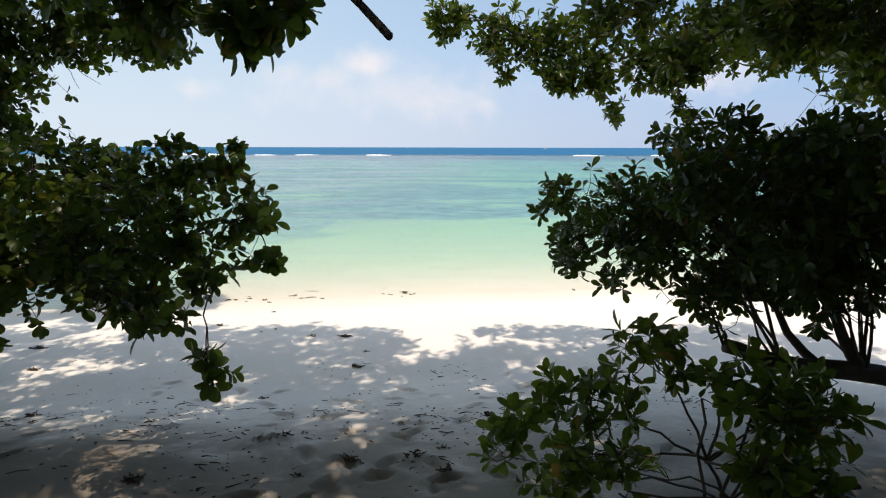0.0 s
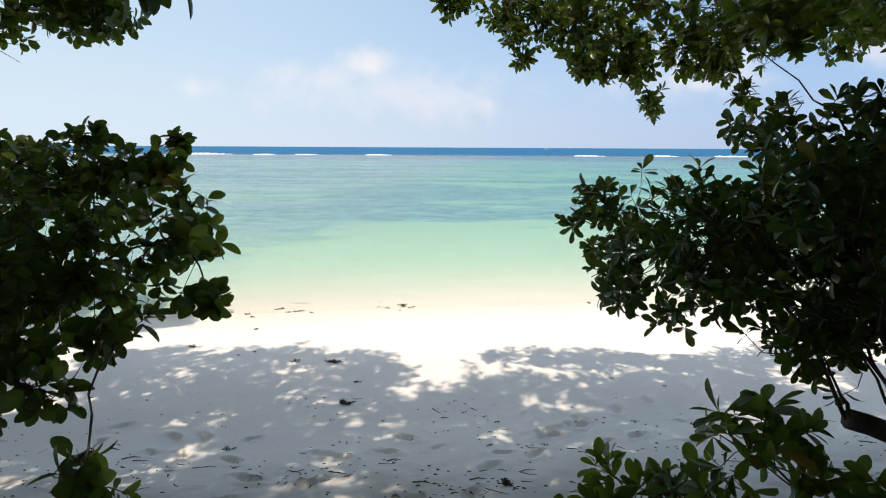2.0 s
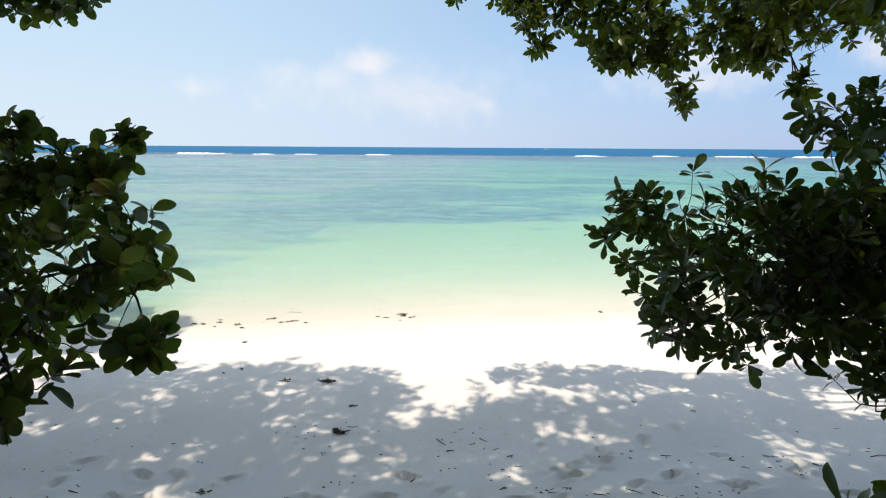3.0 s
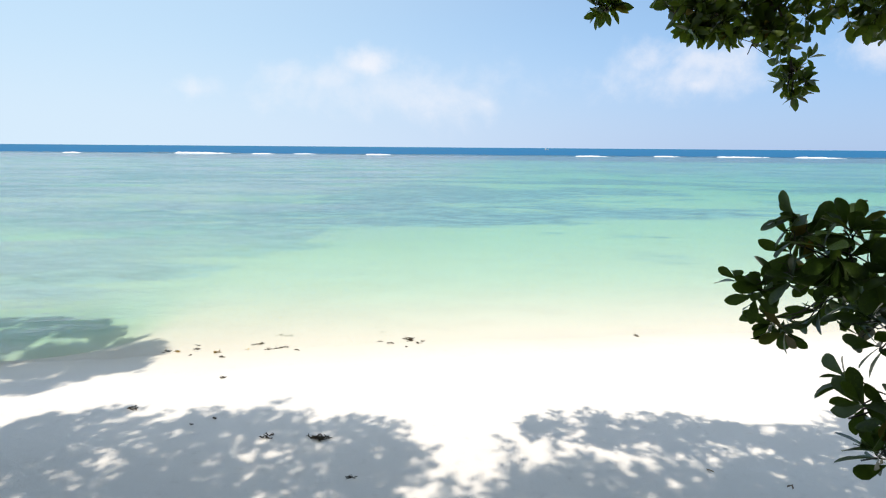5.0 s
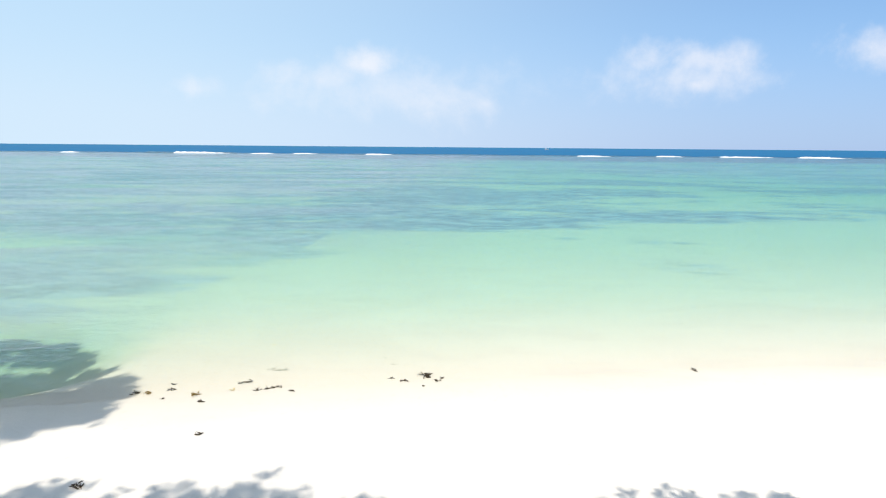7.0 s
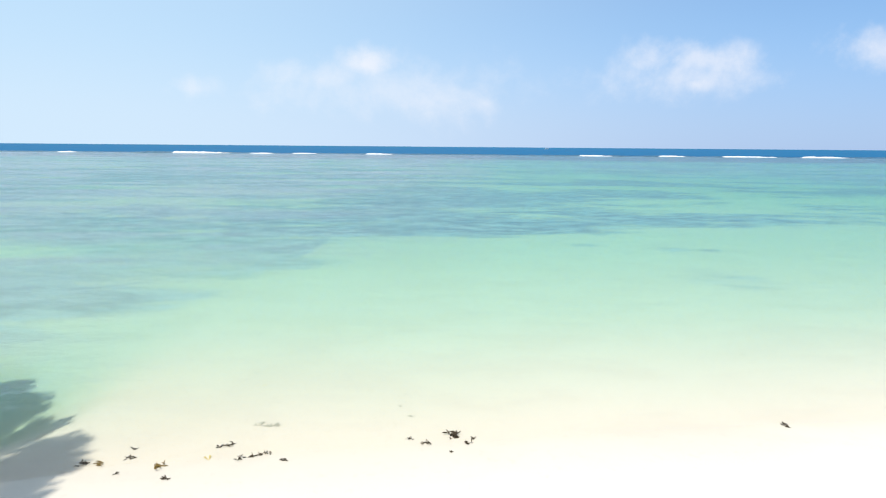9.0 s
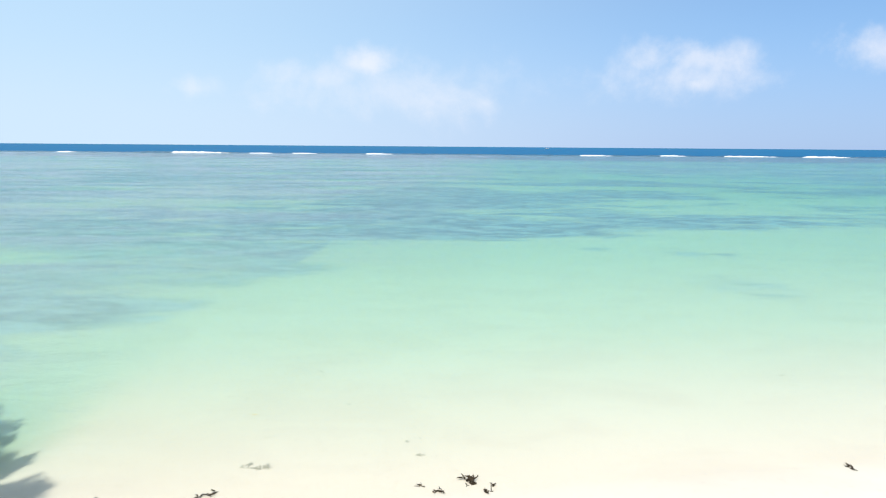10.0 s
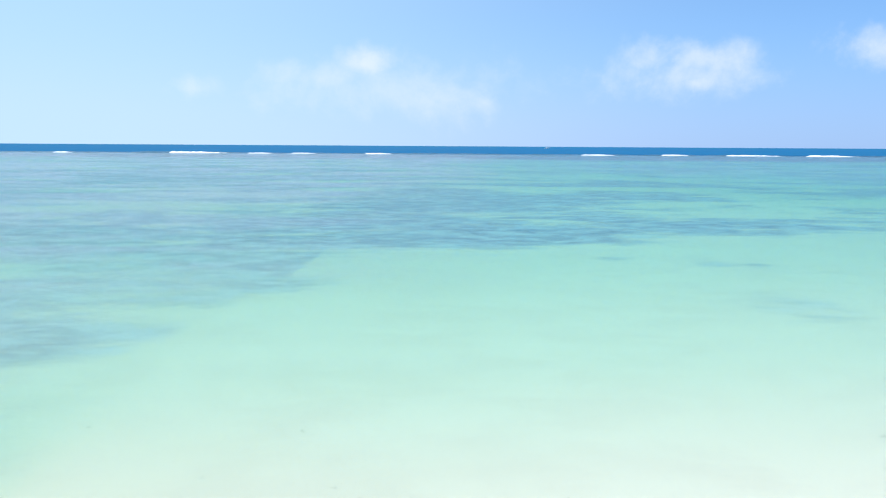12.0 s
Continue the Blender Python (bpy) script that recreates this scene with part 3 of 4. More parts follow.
tree("low_shrub", "low sprawling shrub with bright spoon-shaped leaves and bare stems", 12,
     [(3.3, 4.2, 0.05), (3.0, 3.9, 0.6), (2.6, 3.6, 1.2)], 0.024,
     [(1.38, 3.85, 1.60, 0.26, 0.30, 0.26, -2), (1.72, 3.60, 1.72, 0.30, 0.30, 0.32, 2), (2.05, 3.60, 2.14, 0.36, 0.32, 0.30, 2),
      (2.55, 3.20, 2.02, 0.38, 0.34, 0.28, 2), (1.30, 3.55, 1.15, 0.26, 0.28, 0.22, 1), (3.00, 2.95, 1.45, 0.34, 0.30, 0.26, 1),
      (1.85, 3.35, 1.30, 0.24, 0.22, 0.22, 1), (1.55, 3.3, 1.45, 0.30, 0.25, 0.28, 2), (2.55, 2.75, 1.62, 0.26, 0.22, 0.18, 2),
      (2.9, 2.7, 1.15, 0.3, 0.25, 0.22, 1), (1.02, 3.72, 1.52, 0.20, 0.22, 0.18, -1), (0.88, 3.58, 1.26, 0.18, 0.18, 0.14, -5),
      (2.8, 2.8, 2.0, 0.28, 0.25, 0.18, 2), (3.1, 3.3, 1.9, 0.35, 0.3, 0.3, 1),
      (2.72, 2.95, 1.50, 0.28, 0.25, 0.24, 1), (2.78, 3.0, 1.92, 0.24, 0.22, 0.2, 2)],
     "long", LEAF_SUNLIT, 0.17, density=62.0, near=(0, 1, 2), slim=0.5, sag=-0.02, stack=0.03,
     limbs=[((3.3, 4.2, 0.05), (1.9, 3.3, 0.9), 0.022, 0.010), ((3.3, 4.2, 0.05), (2.3, 3.0, 1.0), 0.022, 0.010),
            ((3.5, 3.6, 0.1), (1.7, 3.1, 1.25), 0.018, 0.008), ((3.0, 4.0, 0.1), (2.7, 3.2, 1.9), 0.02, 0.010),
            ((3.6, 3.2, 0.9), (1.8, 3.2, 1.2), 0.018, 0.008), ((2.6, 3.3, 0.2), (2.35, 3.3, 1.9), 0.018, 0.010),
            ((3.4, 3.0, 1.35), (1.9, 3.15, 1.1), 0.02, 0.008)])

# the taller tree whose outer boughs hang over the sand
tree("beach_tree", "tall spreading beach tree with drooping green boughs", 13,
     [(9.4, 5.8, 0.1), (9.0, 5.9, 2.2), (8.0, 6.4, 4.6), (6.4, 7.2, 6.6)], 0.2,
     [(0.55, 8.50, 5.72, 0.48, 0.50, 0.32, -3), (1.40, 8.50, 5.42, 0.58, 0.60, 0.52, -3), (2.25, 8.50, 5.32, 0.68, 0.70, 0.62, 3),
      (2.95, 8.60, 4.92, 0.38, 0.45, 0.56, -3), (3.30, 8.80, 4.32, 0.17, 0.20, 0.30, -4), (3.75, 8.20, 5.10, 0.80, 0.70, 0.58, 3),
      (4.80, 8.30, 5.45, 0.80, 0.75, 0.62, 3), (5.85, 8.50, 5.45, 0.80, 0.75, 0.60, 3), (3.75, 7.15, 4.30, 0.16, 0.18, 0.16, -6),
      (2.75, 5.00, 4.62, 0.32, 0.32, 0.24, -11), (3.70, 5.20, 5.10, 0.65, 0.60, 0.45, 3), (1.42, 8.52, 4.84, 0.13, 0.16, 0.12, -2),
      (6.8, 7.8, 5.0, 0.8, 0.8, 0.7, 2), (4.05, 8.45, 4.75, 0.26, 0.28, 0.22, -6), (2.35, 8.55, 4.78, 0.34, 0.34, 0.22, -4),
      (3.0, 7.5, 5.6, 0.8, 0.6, 0.45, 3), (4.3, 7.2, 5.4, 0.8, 0.6, 0.5, 3), (5.5, 6.8, 5.2, 0.8, 0.6, 0.6, 3),
      (4.6, 5.2, 4.95, 0.7, 0.6, 0.5, 3), (3.9, 5.0, 4.78, 0.45, 0.40, 0.28, 3), (5.4, 5.6, 4.7, 0.7, 0.6, 0.6, 2)],
     "oval", LEAF_LONG, 0.145, density=88.0, near=(3, 4, 11), stack=0.06, sag=-0.04, bare=0.02)

shrub = tree("round_leaf_shrub", "dark round-leaved shrub with a hanging fruiting spray", 14,
     [(-6.6, 4.5, 0.05), (-5.8, 4.5, 1.4), (-4.4, 4.5, 2.3), (-2.8, 4.4, 2.75)], 0.1,
     [(-1.86, 5.28, 3.57, 0.25, 0.28, 0.16, -2), (-2.55, 5.50, 3.40, 0.55, 0.55, 0.46, 2), (-1.38, 4.50, 3.14, 0.32, 0.36, 0.38, -4),
      (-2.00, 4.35, 2.90, 0.50, 0.55, 0.58, 3), (-1.15, 4.32, 2.76, 0.20, 0.22, 0.14, -3), (-2.80, 4.60, 2.90, 0.75, 0.75, 0.78, 3),
      (-1.48, 3.88, 2.70, 0.20, 0.24, 0.22, -4), (-2.08, 3.50, 2.66, 0.34, 0.38, 0.28, 3), (-3.80, 5.20, 3.20, 0.90, 0.90, 0.85, 2),
      (-1.28, 3.15, 2.25, 0.19, 0.17, 0.19, -7), (-3.00, 3.70, 2.80, 0.70, 0.55, 0.58, 3), (-3.6, 6.0, 3.5, 0.6, 0.6, 0.5, -9),
      (-1.62, 3.02, 2.58, 0.17, 0.14, 0.12, -8), (-4.2, 4.4, 3.0, 0.8, 0.6, 0.6, 2), (-2.0, 5.15, 3.55, 0.30, 0.30, 0.26, -2),
      (-2.3, 4.1, 2.50, 0.35, 0.30, 0.18, 3), (-2.75, 4.3, 2.62, 0.30, 0.30, 0.12, 3), (-1.75, 3.6, 2.42, 0.20, 0.20, 0.15, -8), (-1.86, 5.60, 3.78, 0.13, 0.14, 0.07, -15),
      (-2.45, 5.3, 3.78, 0.24, 0.24, 0.10, -2)],
     "broad", LEAF_BROAD, 0.118, density=62.0, near=(0, 2, 4, 6, 9, 18), near_scale=1.12, stack=0.10, spread=(35, 90), slim=0.7, bare=0.22, count=7)

# small green fruits under the hanging spray
r = np.random.RandomState(5)
for k in range(6):
    bm = bmesh.new()
    bmesh.ops.create_icosphere(bm, subdivisions=2, radius=0.013)
    me = bpy.data.meshes.new("fruit")
    bm.to_mesh(me), bm.free()
    me.materials.append(LEAF_BROAD)
    fruit = part("fruit", me, shrub, "small round green fruit")
    fruit.location = Vector((-1.24 + r.uniform(-0.07, 0.07), 3.13 + r.uniform(-0.05, 0.05), 2.04 + r.uniform(-0.03, 0.05))) - shrub.location

tree("beach_tree", "tall beach tree with round leaves and twiggy boughs", 15,
     [(-8.8, 4.2, 0.1), (-8.4, 4.6, 2.2), (-7.2, 5.2, 4.4), (-5.4, 5.6, 6.6)], 0.2,
     [(-3.30, 7.00, 5.08, 0.48, 0.45, 0.36, -2), (-4.20, 6.80, 5.20, 0.80, 0.65, 0.52, 3), (-5.20, 6.50, 4.90, 0.80, 0.75, 0.85, 2),
      (-1.00, 3.45, 4.58, 0.28, 0.24, 0.22, -5), (-1.60, 3.55, 4.70, 0.42, 0.36, 0.26, -8), (-0.66, 3.50, 4.72, 0.18, 0.16, 0.14, -4),
      (-4.90, 6.20, 4.00, 0.50, 0.50, 0.60, 2), (-2.60, 3.90, 5.15, 0.70, 0.60, 0.42, 3)],
     "broad", LEAF_BROAD, 0.132, density=88.0, near_scale=1.4, near=(3, 5), stack=0.09, spread=(35, 90), bare=0.08,
     limbs=[((-1.4, 3.2, 5.6), (0.12, 2.40, 4.31), 0.03, 0.021), ((-5.4, 5.6, 6.6), (-1.4, 3.2, 5.6), 0.06, 0.03),
            ((-4.7, 6.8, 5.05), (-3.98, 6.8, 4.54), 0.008, 0.002), ((-4.4, 6.8, 4.80), (-3.75, 6.8, 4.70), 0.006, 0.002), ((-4.45, 6.8, 4.84), (-4.2, 6.7, 4.48), 0.005, 0.002)])


def crown(seed, x0, x1, y0, y1, z, step, inside, size=0.9):
    """Clump places over a stretch of ground, for the high roof of a tree."""
    r, out = np.random.RandomState(seed), []
    for cx in np.arange(x0, x1, step):
        for cy in np.arange(y0, y1, step):
            px, py = cx + r.uniform(-0.3, 0.3) * step, cy + r.uniform(-0.3, 0.3) * step
            if inside(px, py):
                out.append((px, py, z + r.uniform(-0.5, 0.6), size * r.uniform(0.83, 1.17), size * r.uniform(0.83, 1.17), 0.55 * size * r.uniform(0.8, 1.2), 3))
    return out


def over_water(x, y):
    """The outline of the shore tree's crown, seen from above."""
    return (y > 9.6 + 1.0 * (x + 7.0) if x > -8.0 else y > 8.6 + 0.12 * (x + 8.0)) and y < min(14.0, 11.1 - 1.3 * (x + 7.75)) + 0.15 * math.sin(3 * x) and x < -7.1


def sun_gap(x, y):
    """Thin places in the leaf roof."""
    return math.hypot(x + 4.8, y - 2.6) < 0.9 or math.hypot(x + 7.3, y - 4.9) < 0.65


# the high leaf roof over the way and behind it, which throws the shade
tree("shade_tree", "tall shade tree with a wide leaf roof over the sand", 16,
     [(6.5, -2.0, 0.15), (6.2, -1.5, 2.5), (5.2, 0.5, 5.2), (4.2, 2.5, 7.2)], 0.26,
     crown(5, -0.7, 11.0, -6.0, 9.0, 7.6, 1.15, lambda x, y: y < 6.55 + 0.3 * math.sin(x * 2.2), 0.95),
     "coarse", LEAF_LONG, 0.17, density=62.0, stack=0.1, slim=0.35, thick_roof=1.3)
tree("shade_tree", "tall shade tree with a wide leaf roof over the sand", 17,
     [(-6.5, -1.0, 0.15), (-6.0, -0.5, 2.5), (-5.2, 1.0, 5.2), (-4.5, 2.5, 7.2)], 0.26,
     crown(6, -11.5, -0.2, -6.0, 9.2, 7.6, 1.15, lambda x, y: y < 8.05 + 0.3 * math.sin(x * 2.7) and (x < -1.75 or y < 6.4) and not sun_gap(x, y), 0.95),
     "coarse", LEAF_BROAD, 0.17, density=62.0, stack=0.1, slim=0.35, thick_roof=1.3)
tree("shore_tree", "tall tree leaning out over the water's edge", 18,
     [(-12.5, 9.6, 0.1), (-12.0, 10.0, 2.5), (-11.6, 10.8, 6.0), (-11.4, 11.4, 9.2)], 0.26,
     crown(7, -16.5, -6.4, 7.4, 15.4, 10.0, 0.62, over_water, 0.42),
     "coarse", LEAF_BROAD, 0.17, density=260.0, stack=0.1, slim=0.2)


def hedge(seed, x0, y0, x1, y1, z0, z1):
    """Clump places for a wall of leaves along a line on the ground."""
    r = np.random.RandomState(seed)
    n = int(math.hypot(x1 - x0, y1 - y0) / 1.7)
    return [(x0 + (x1 - x0) * i / n + r.uniform(-0.5, 0.5), y0 + (y1 - y0) * i / n + r.uniform(-0.5, 0.5), z, 1.0, 1.0, 0.9, 2)
            for i in range(n + 1) for z in np.arange(z0, z1, 1.5)]


# unseen thicket added behind and beside the way, to block sky light
for k, (x0, y0, x1, y1) in enumerate(((-11.0, -5.2, -0.2, -5.2), (0.4, -5.4, 11.2, -5.4), (-8.2, -4.0, -7.8, 2.8), (8.2, -4.0, 7.8, 3.2), (-6.0, -3.6, -3.4, 0.0), (6.0, -3.6, 3.6, 0.0), (-4.6, 0.8, -6.3, 4.0), (-7.0, 4.4, -9.2, 8.2), (4.8, 0.6, 6.6, 3.2))):
    xm, ym = (x0 + x1) / 2, (y0 + y1) / 2
    tree("sky_block_tree", "unseen dense dark thicket tree, added to block sky light", 30 + k, [(xm, ym, float(beach(np.array(xm), np.array(ym)))), (xm + 0.3, ym, 1.6), (xm, ym + 0.2, 3.2)], 0.2,
         hedge(71 + k, x0, y0, x1, y1, 1.0, 6.8 if k < 6 else 4.4), "coarse", LEAF_BROAD, 0.19, density=24.0 if k < 6 else 45.0, stack=0.1, slim=0.5)

# ---- things on the sand and at the water's edge ----


def ground_z(x, y):
    return float(trodden(np.array([[x]], float), np.array([[y]], float))[0, 0])


def frond(seed):
    """One forked, crinkled blade of weed, about 1 long."""
    r = np.random.RandomState(seed)
    t = Tubes()
    p = np.array((0.0, 0.0, 0.05))
    a, pts = r.uniform(-0.4, 0.4), [p]
    for k in range(4):
        a += r.normal(0, 0.5)
        p = p + np.array((0.16 * math.cos(a), 0.16 * math.sin(a), r.uniform(-0.03, 0.09)))
        p[2] = max(p[2], 0.03)
        pts.append(p)
    t.rod(pts, 0.085, 0.03, 5, 0.3, r)
    e = pts[2] + np.array((0.14, r.choice((-0.16, 0.16)), 0.06))
    t.rod([pts[1], pts[2] * 0.5 + e * 0.5, e], 0.05, 0.02, 4)
    return t


FRONDS = {m.name: [frond(40 + i).mesh("frond", m) for i in range(5)] for m in (WEED, GOLD_WEED, SILTED)}


def rest(name, me, label, category, x, y, turn, group=""):
    ob = tagged(new(name, me), label, category, group)
    ob.matrix_world = pose(x, y, ground_z(x, y) - 0.004, 0, 0, turn)
    return ob


def seaweed_clump(x, y, length, width, mat, label, group, seed):
    """A low tangled heap of fronds."""
    r = np.random.RandomState(seed)
    top = rest("seaweed_clump", None, label, "seaweed", x, y, r.uniform(-15, 15), group)
    top.empty_display_size = 0.1
    size = max(0.9 * width, 0.46 * length)
    for k in range(24 if length > 0.2 else 10):
        fr = part("frond", FRONDS[mat.name][r.randint(5)], top)
        px, py = r.normal(0, 0.21) * length, r.normal(0, 0.21) * width
        turn = r.normal(0, 35) + (180 if r.rand() < 0.5 else 0) if length > 1.8 * width else r.uniform(0, 360)
        fr.matrix_local = pose(px, py, r.uniform(0, 0.08 if mat is SILTED else 0.25) * width, 0, 0, turn) @ Matrix.Diagonal((size, size, (0.9 * width + 0.02) * (0.3 if mat is SILTED else 1.0), 1))
    return top


# x, y, length, width
DRY = ((-2.18, 9.96, 0.20, 0.11), (-1.52, 9.91, 0.28, 0.10), (-4.39, 10.87, 0.18, 0.10), (-3.62, 12.14, 0.12, 0.09), (-1.03, 8.28, 0.25, 0.12),
        (-2.20, 6.87, 0.17, 0.07), (-1.35, 5.09, 0.19, 0.10), (-0.51, 4.55, 0.24, 0.09), (0.11, 4.63, 0.15, 0.13), (0.42, 4.79, 0.11, 0.08),
        (-7.16, 9.29, 0.32, 0.11), (-6.48, 8.21, 0.25, 0.09), (-5.11, 6.31, 0.22, 0.10), (0.45, 4.32, 0.14, 0.13), (-0.98, 4.30, 0.16, 0.06),
        (-2.57, 4.27, 0.25, 0.10), (0.98, 5.65, 0.17, 0.12), (-3.33, 10.34, 0.06, 0.05), (-3.09, 10.53, 0.07, 0.06), (-0.98, 9.05, 0.14, 0.06))
for i, (x, y, a, b) in enumerate(DRY):
    seaweed_clump(x, y, a, b, WEED, "dark dried seaweed clump lying on white sand", "seaweed on the beach", 100 + i)
WETLINE = ((-5.28, 13.64, 0.11, 0.10), (-5.07, 13.63, 0.11, 0.10), (-4.77, 13.76, 0.14, 0.09), (-4.28, 13.57, 0.16, 0.13), (-4.08, 13.27, 0.16, 0.07),
        (-4.72, 13.39, 0.05, 0.05), (-3.74, 14.08, 0.08, 0.07), (-3.61, 14.11, 0.11, 0.10), (-3.35, 13.75, 0.10, 0.08), (-3.21, 13.80, 0.16, 0.07),
        (-3.05, 13.86, 0.19, 0.08), (-2.78, 13.69, 0.10, 0.07), (-3.40, 14.72, 0.17, 0.13), (-3.19, 14.68, 0.28, 0.09), (-1.19, 14.26, 0.12, 0.06),
        (-0.95, 14.15, 0.20, 0.07), (-0.59, 14.35, 0.21, 0.14), (-0.40, 14.13, 0.11, 0.08), (-0.32, 14.26, 0.12, 0.06), (-0.63, 13.90, 0.07, 0.05),
        (-1.24, 15.01, 0.14, 0.09), (4.24, 14.61, 0.11, 0.10), (-4.86, 14.02, 0.12, 0.06))
for i, (x, y, a, b) in enumerate(WETLINE):
    gold = i in (1, 3)
    seaweed_clump(x, y, a, b, GOLD_WEED if gold else SILTED if i in (12, 13, 20) else WEED, "golden brown seaweed washed up at the water's edge" if gold else "dark seaweed washed up at the water's edge",
                  "seaweed at the waterline", 150 + i)

SUNKEN = ((-8.15, 18.75, 0.08, 0.04), (-4.22, 16.95, 0.13, 0.05), (-3.37, 15.53, 0.13, 0.05), (-2.14, 17.18, 0.05, 0.04), (-1.95, 15.92, 0.04, 0.04), (0.11, 18.59, 0.04, 0.04),
          (0.21, 17.49, 0.06, 0.04), (0.42, 16.41, 0.07, 0.04), (3.35, 17.79, 0.05, 0.04), (4.86, 18.28, 0.12, 0.05), (5.49, 17.98, 0.17, 0.07), (-1.26, 15.49, 0.14, 0.05),
          (-0.86, 23.56, 0.05, 0.04), (-7.09, 17.80, 0.05, 0.04), (-1.36, 15.88, 0.06, 0.04), (-2.13, 17.35, 0.04, 0.04), (4.77, 17.06, 0.05, 0.04),
          (2.34, 17.70, 0.04, 0.04), (-8.29, 18.49, 0.12, 0.05), (-8.45, 18.46, 0.06, 0.04), (-6.66, 18.55, 0.17, 0.07), (-2.29, 15.22, 0.04, 0.04), (6.01, 19.48, 0.08, 0.04),
          (-1.38, 15.38, 0.15, 0.06), (-1.20, 15.01, 0.14, 0.06), (-2.07, 16.28, 0.04, 0.04), (-2.45, 16.69, 0.13, 0.05), (-3.19, 18.23, 0.17, 0.07), (5.42, 17.47, 0.15, 0.06),
          (4.67, 17.56, 0.05, 0.04), (4.25, 17.53, 0.06, 0.04), (-1.24, 15.26, 0.09, 0.04))
for i, (x, y, a, b) in enumerate(SUNKEN):
    seaweed_clump(x, y, a, b, SILTED, "small scrap of silted grey-green seaweed on the pale lagoon floor", "seaweed in the lagoon", 190 + i)


def dead_leaf(size, mat):
    v, f = leaf_shape(0.3)
    v = v * size
    v[:, 2] += 0.22 * np.abs(v[:, 0]) + 0.2 * size * (v[:, 1] / size - 0.5) ** 2 + size * 0.03
    v[:, 1] -= size / 2
    return mesh_from("dead_leaf", v, f, mat)


# x, y
LEAVES = ((-1.13, 7.77), (-0.07, 5.44), (-0.62, 6.01), (-3.07, 5.99), (0.92, 6.78),
        (5.60, 6.72), (-0.37, 4.93), (1.10, 7.63), (3.11, 9.18), (-6.07, 8.61),
        (1.56, 6.71), (-4.36, 10.84), (3.85, 8.88))
for i, (x, y) in enumerate(LEAVES):
    rest("fallen_leaf", dead_leaf(0.11, LITTER), "curled brown fallen leaf on the sand", "leaf", x, y, (i * 71) % 360, "fallen leaves")
for i, (x, y, size) in enumerate(((-3.77, 13.77, 0.15), (-3.85, 16.30, 0.10), (-2.13, 18.61, 0.06), (-3.88, 18.15, 0.06))):
    rest("fallen_leaf", dead_leaf(size, PALE_LITTER), "pale yellow leaf in the shallow water", "leaf", x, y, 30 + 80 * i, "fallen leaves")

# twigs and scraps trodden into the shaded sand
rng = np.random.RandomState(77)
scraps = Tubes()
made = 0
while made < 1100:
    x, y = rng.uniform(-5.5, 5.5), rng.choice((rng.uniform(2.5, 6.8), rng.normal(5.4, 0.8), rng.uniform(2.5, 8.6)))
    # strewn in drifts, not evenly
    if noise.noise(Vector((x * 0.8, y * 1.4, 3.0))) + rng.normal(0, 0.25) < 0.12:
        continue
    made += 1
    a, L = rng.normal(0, 0.45), rng.uniform(0.012, 0.045) * (rng.uniform(2, 6) if rng.rand() < 0.22 else 1)
    d = np.array((math.cos(a), math.sin(a), 0)) * L
    p = np.array((x, y, ground_z(x, y) + 0.002))
    q = p + d
    q[2] = ground_z(q[0], q[1]) + 0.002
    scraps.rod([p, (p + q) / 2 + np.array((0, rng.normal(0, 0.12) * L, 0.004)), q], rng.uniform(0.003, 0.010), 0.002, 4)
tagged(new("beach_litter", scraps.mesh("beach_litter", WEED)), "small twigs and scraps of weed strewn over the sand", "litter", kind="stuff")

# ---- the reef edge: breaking waves, and a boat far out ----


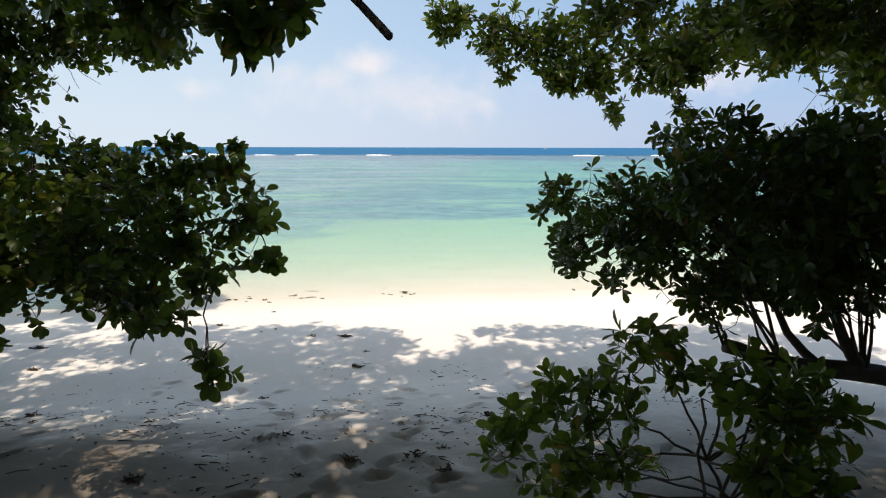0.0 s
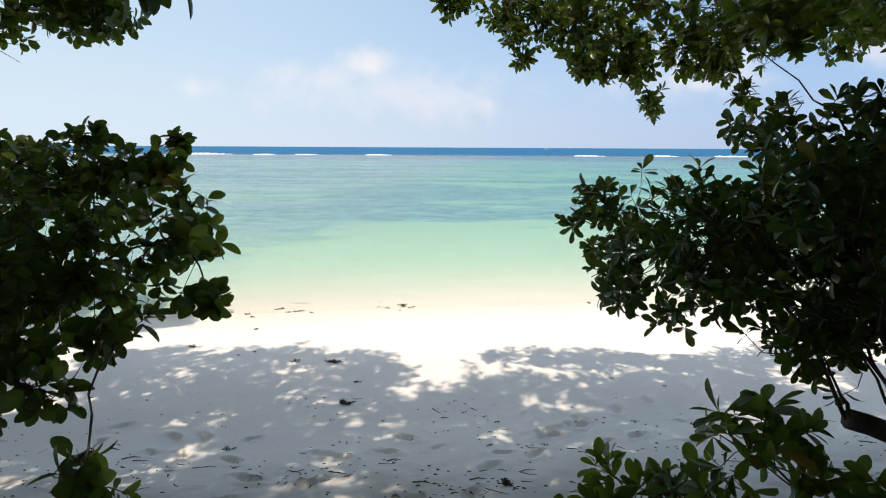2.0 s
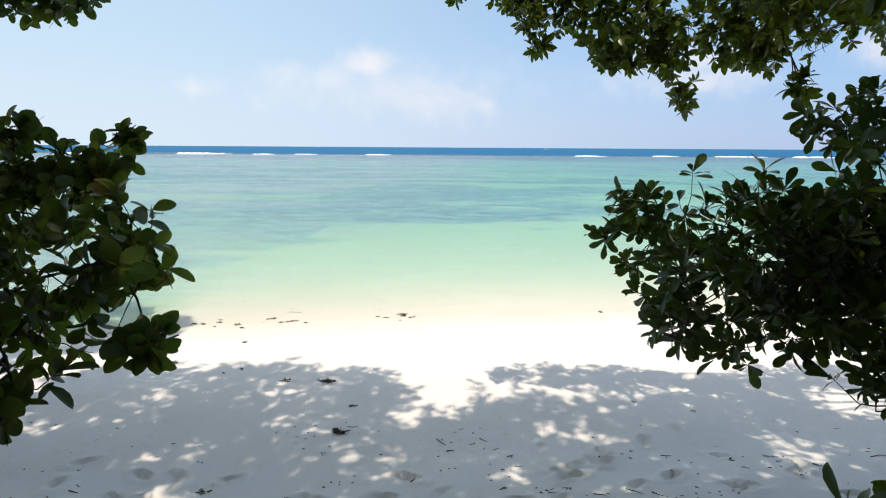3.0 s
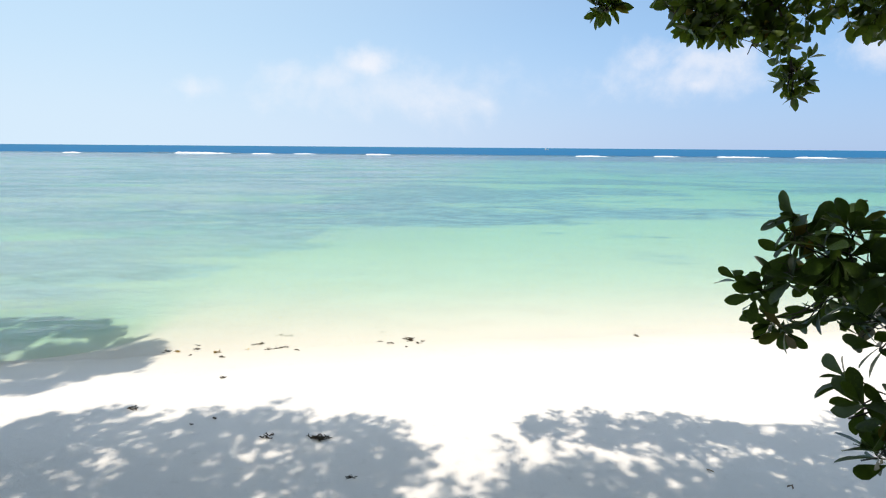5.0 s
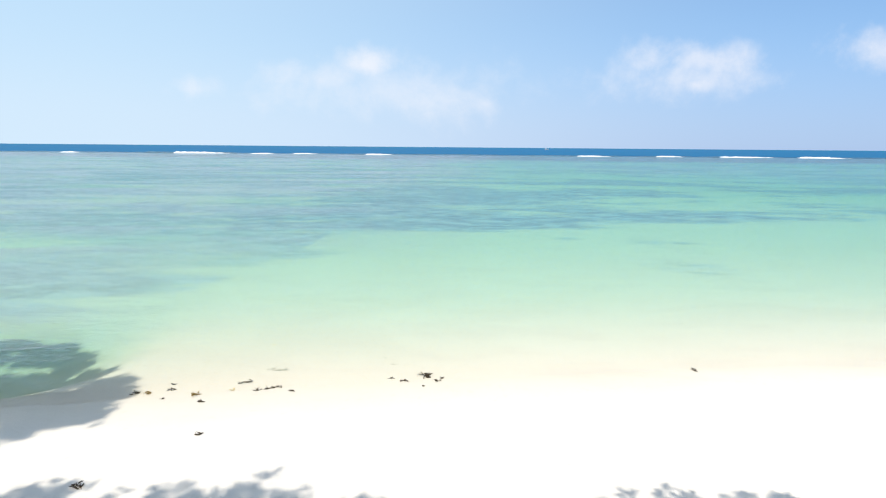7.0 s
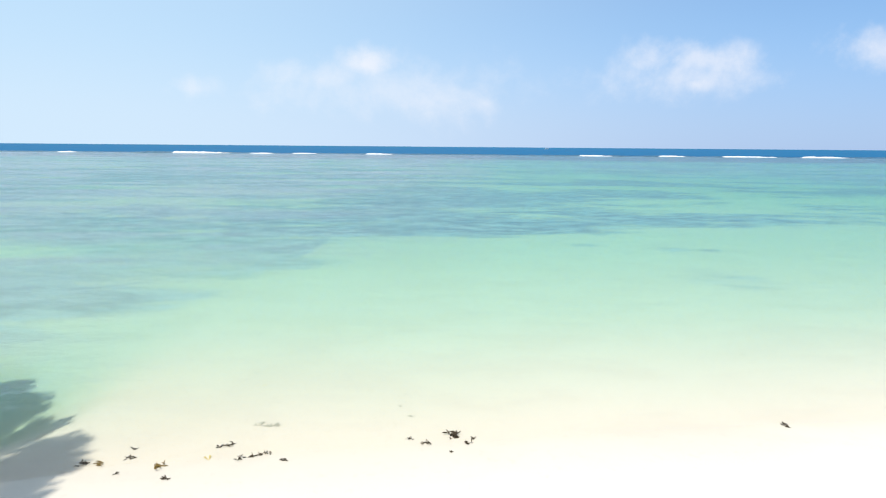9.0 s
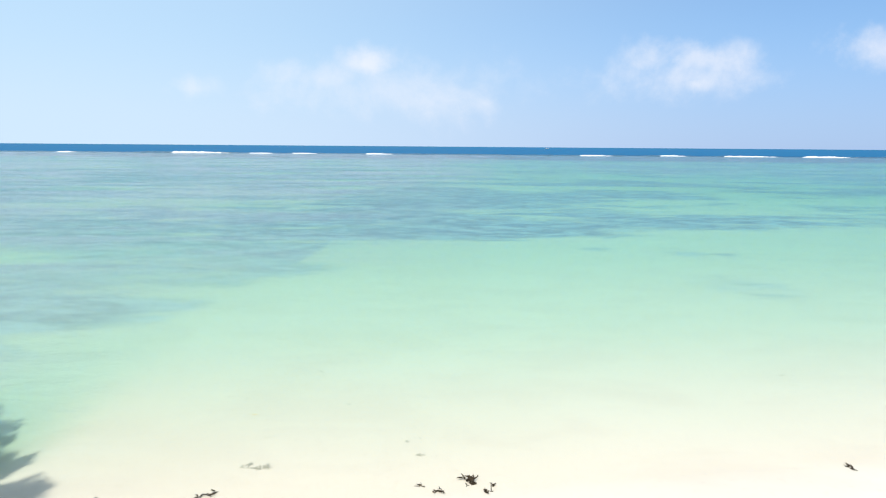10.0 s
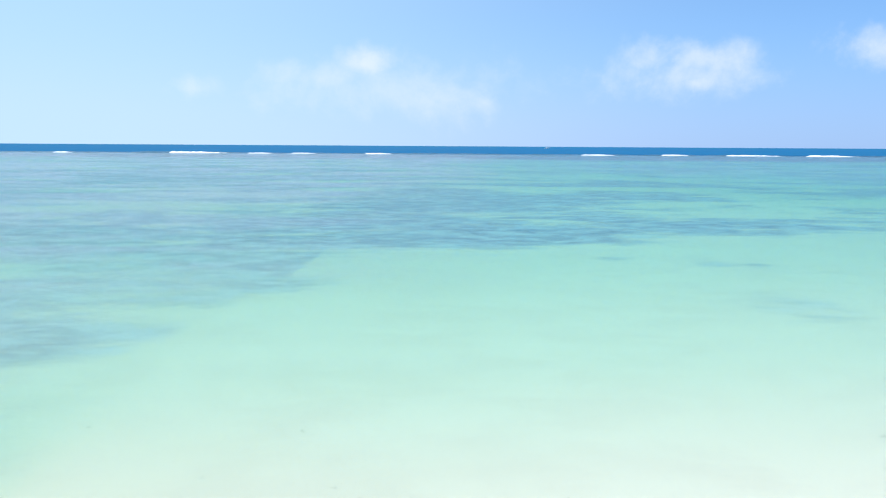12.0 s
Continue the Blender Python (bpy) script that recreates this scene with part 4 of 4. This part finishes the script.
def breaker(x0, x1, y, seed, tall, face_l, face_r):
    """A swell that rears up over the reef, white along the part that breaks."""
    r = np.random.RandomState(seed)
    top = thing("breaking_wave", "white breaking wave on the outer reef", "wave", "waves on the reef", ((x0 + x1) / 2, y, SEA))
    xm = (x0 + x1) / 2

    def ridge(name, a, b, width, height, mat, lift, back):
        torn = mat is FOAM
        n = max(12, int((b - a) / (0.35 if torn else 1.2)))
        xs = np.linspace(a, b, n)
        env = np.clip(np.minimum((xs - a) / (0.05 if torn else 0.18), (b - xs) / (0.45 if torn else 0.18)) / (b - a), 0, 1) ** 0.7
        h = height * env * (0.75 + 0.35 * np.abs(waves2(xs, xs * 0, seed, 5, 0.05, 0.5)))
        if torn:
            # spray leaps unevenly and the tail breaks up
            h = h * r.uniform(0.65, 1.25, n) - height * 0.35 * (1 - env) * (waves2(xs, xs * 0, seed + 7, 6, 0.2, 1.2) > 0)
        prof = [(-1.0, -0.12), (-0.55, 0.35), (-0.15, 0.95), (0.15, 1.0), (0.6, 0.5), (1.0, -0.12)]
        co = np.array([(x - xm, back + u * width * (0.5 + 0.5 * e) + 0.6 * math.sin(x * 0.13 + seed), w * hh + lift) for x, hh, e in zip(xs, h, env) for u, w in prof])
        k = len(prof)
        f = np.array([(i * k + j, (i + 1) * k + j, (i + 1) * k + j + 1, i * k + j + 1) for i in range(n - 1) for j in range(k - 1)])
        part(name, mesh_from(name, co, f, mat), top, "white foam" if mat is FOAM else "dark glassy wave face")

    ridge("wave_face", x0 - face_l, x1 + face_r, 3.0, tall * 0.55, SWELL, 0.0, 1.5)
    ridge("foam", x0, x1, 2.0, tall * 0.6, FOAM, 0.02, -1.0)


for i, (a, b, tall, fl, fr) in enumerate(((-174, -166, 0.7, 40, 20), (-126, -98, 1.25, 22, 6), (-88, -77, 0.6, 6, 3), (-70, -58, 0.6, 3, 10), (-35, -22, 0.85, 16, 60), (64, 80, 0.8, 30, 12),
                                          (104, 118, 0.85, 8, 6), (133, 160, 0.8, 10, 5), (168, 192, 1.0, 3, 60))):
    breaker(a, b, 262 + (i * 29) % 11, 60 + i, tall, fl, fr)


def boat(x, y):
    top = thing("boat", "small white motor boat far out at sea", "boat", "", (x, y, SEA))
    bm = bmesh.new()
    ring = []
    for u, w, lo, hi in ((-4.0, 1.2, -0.1, 1.0), (-1.0, 1.4, -0.3, 1.1), (2.0, 1.1, -0.2, 1.4), (4.4, 0.12, 0.5, 1.9)):
        ring.append([bm.verts.new(p) for p in ((u, -w, hi), (u, -w * 0.6, lo), (u, w * 0.6, lo), (u, w, hi))])
    for a, b in zip(ring, ring[1:]):
        for k in range(4):
            bm.faces.new((a[k], a[(k + 1) % 4], b[(k + 1) % 4], b[k]))
    bm.faces.new(ring[0]), bm.faces.new(ring[-1][::-1])
    me = bpy.data.meshes.new("hull")
    bm.normal_update(), bm.to_mesh(me)
    me.materials.append(PAINT)
    part("hull", me, top)
    for nm, sz, at, mat in (("cabin", (3.0, 2.0, 1.3), (-0.6, 0, 1.75), PAINT), ("window", (2.2, 2.06, 0.5), (-0.5, 0, 1.95), GLASS_DARK)):
        bm = bmesh.new()
        bmesh.ops.create_cube(bm, size=1, matrix=Matrix.Translation(at) @ Matrix.Diagonal((*sz, 1)))
        bmesh.ops.bevel(bm, geom=bm.edges[:], offset=0.12, segments=2, affect="EDGES")
        me = bpy.data.meshes.new(nm)
        bm.to_mesh(me)
        me.materials.append(mat)
        part(nm, me, top)


boat(193.6, 1000.0)
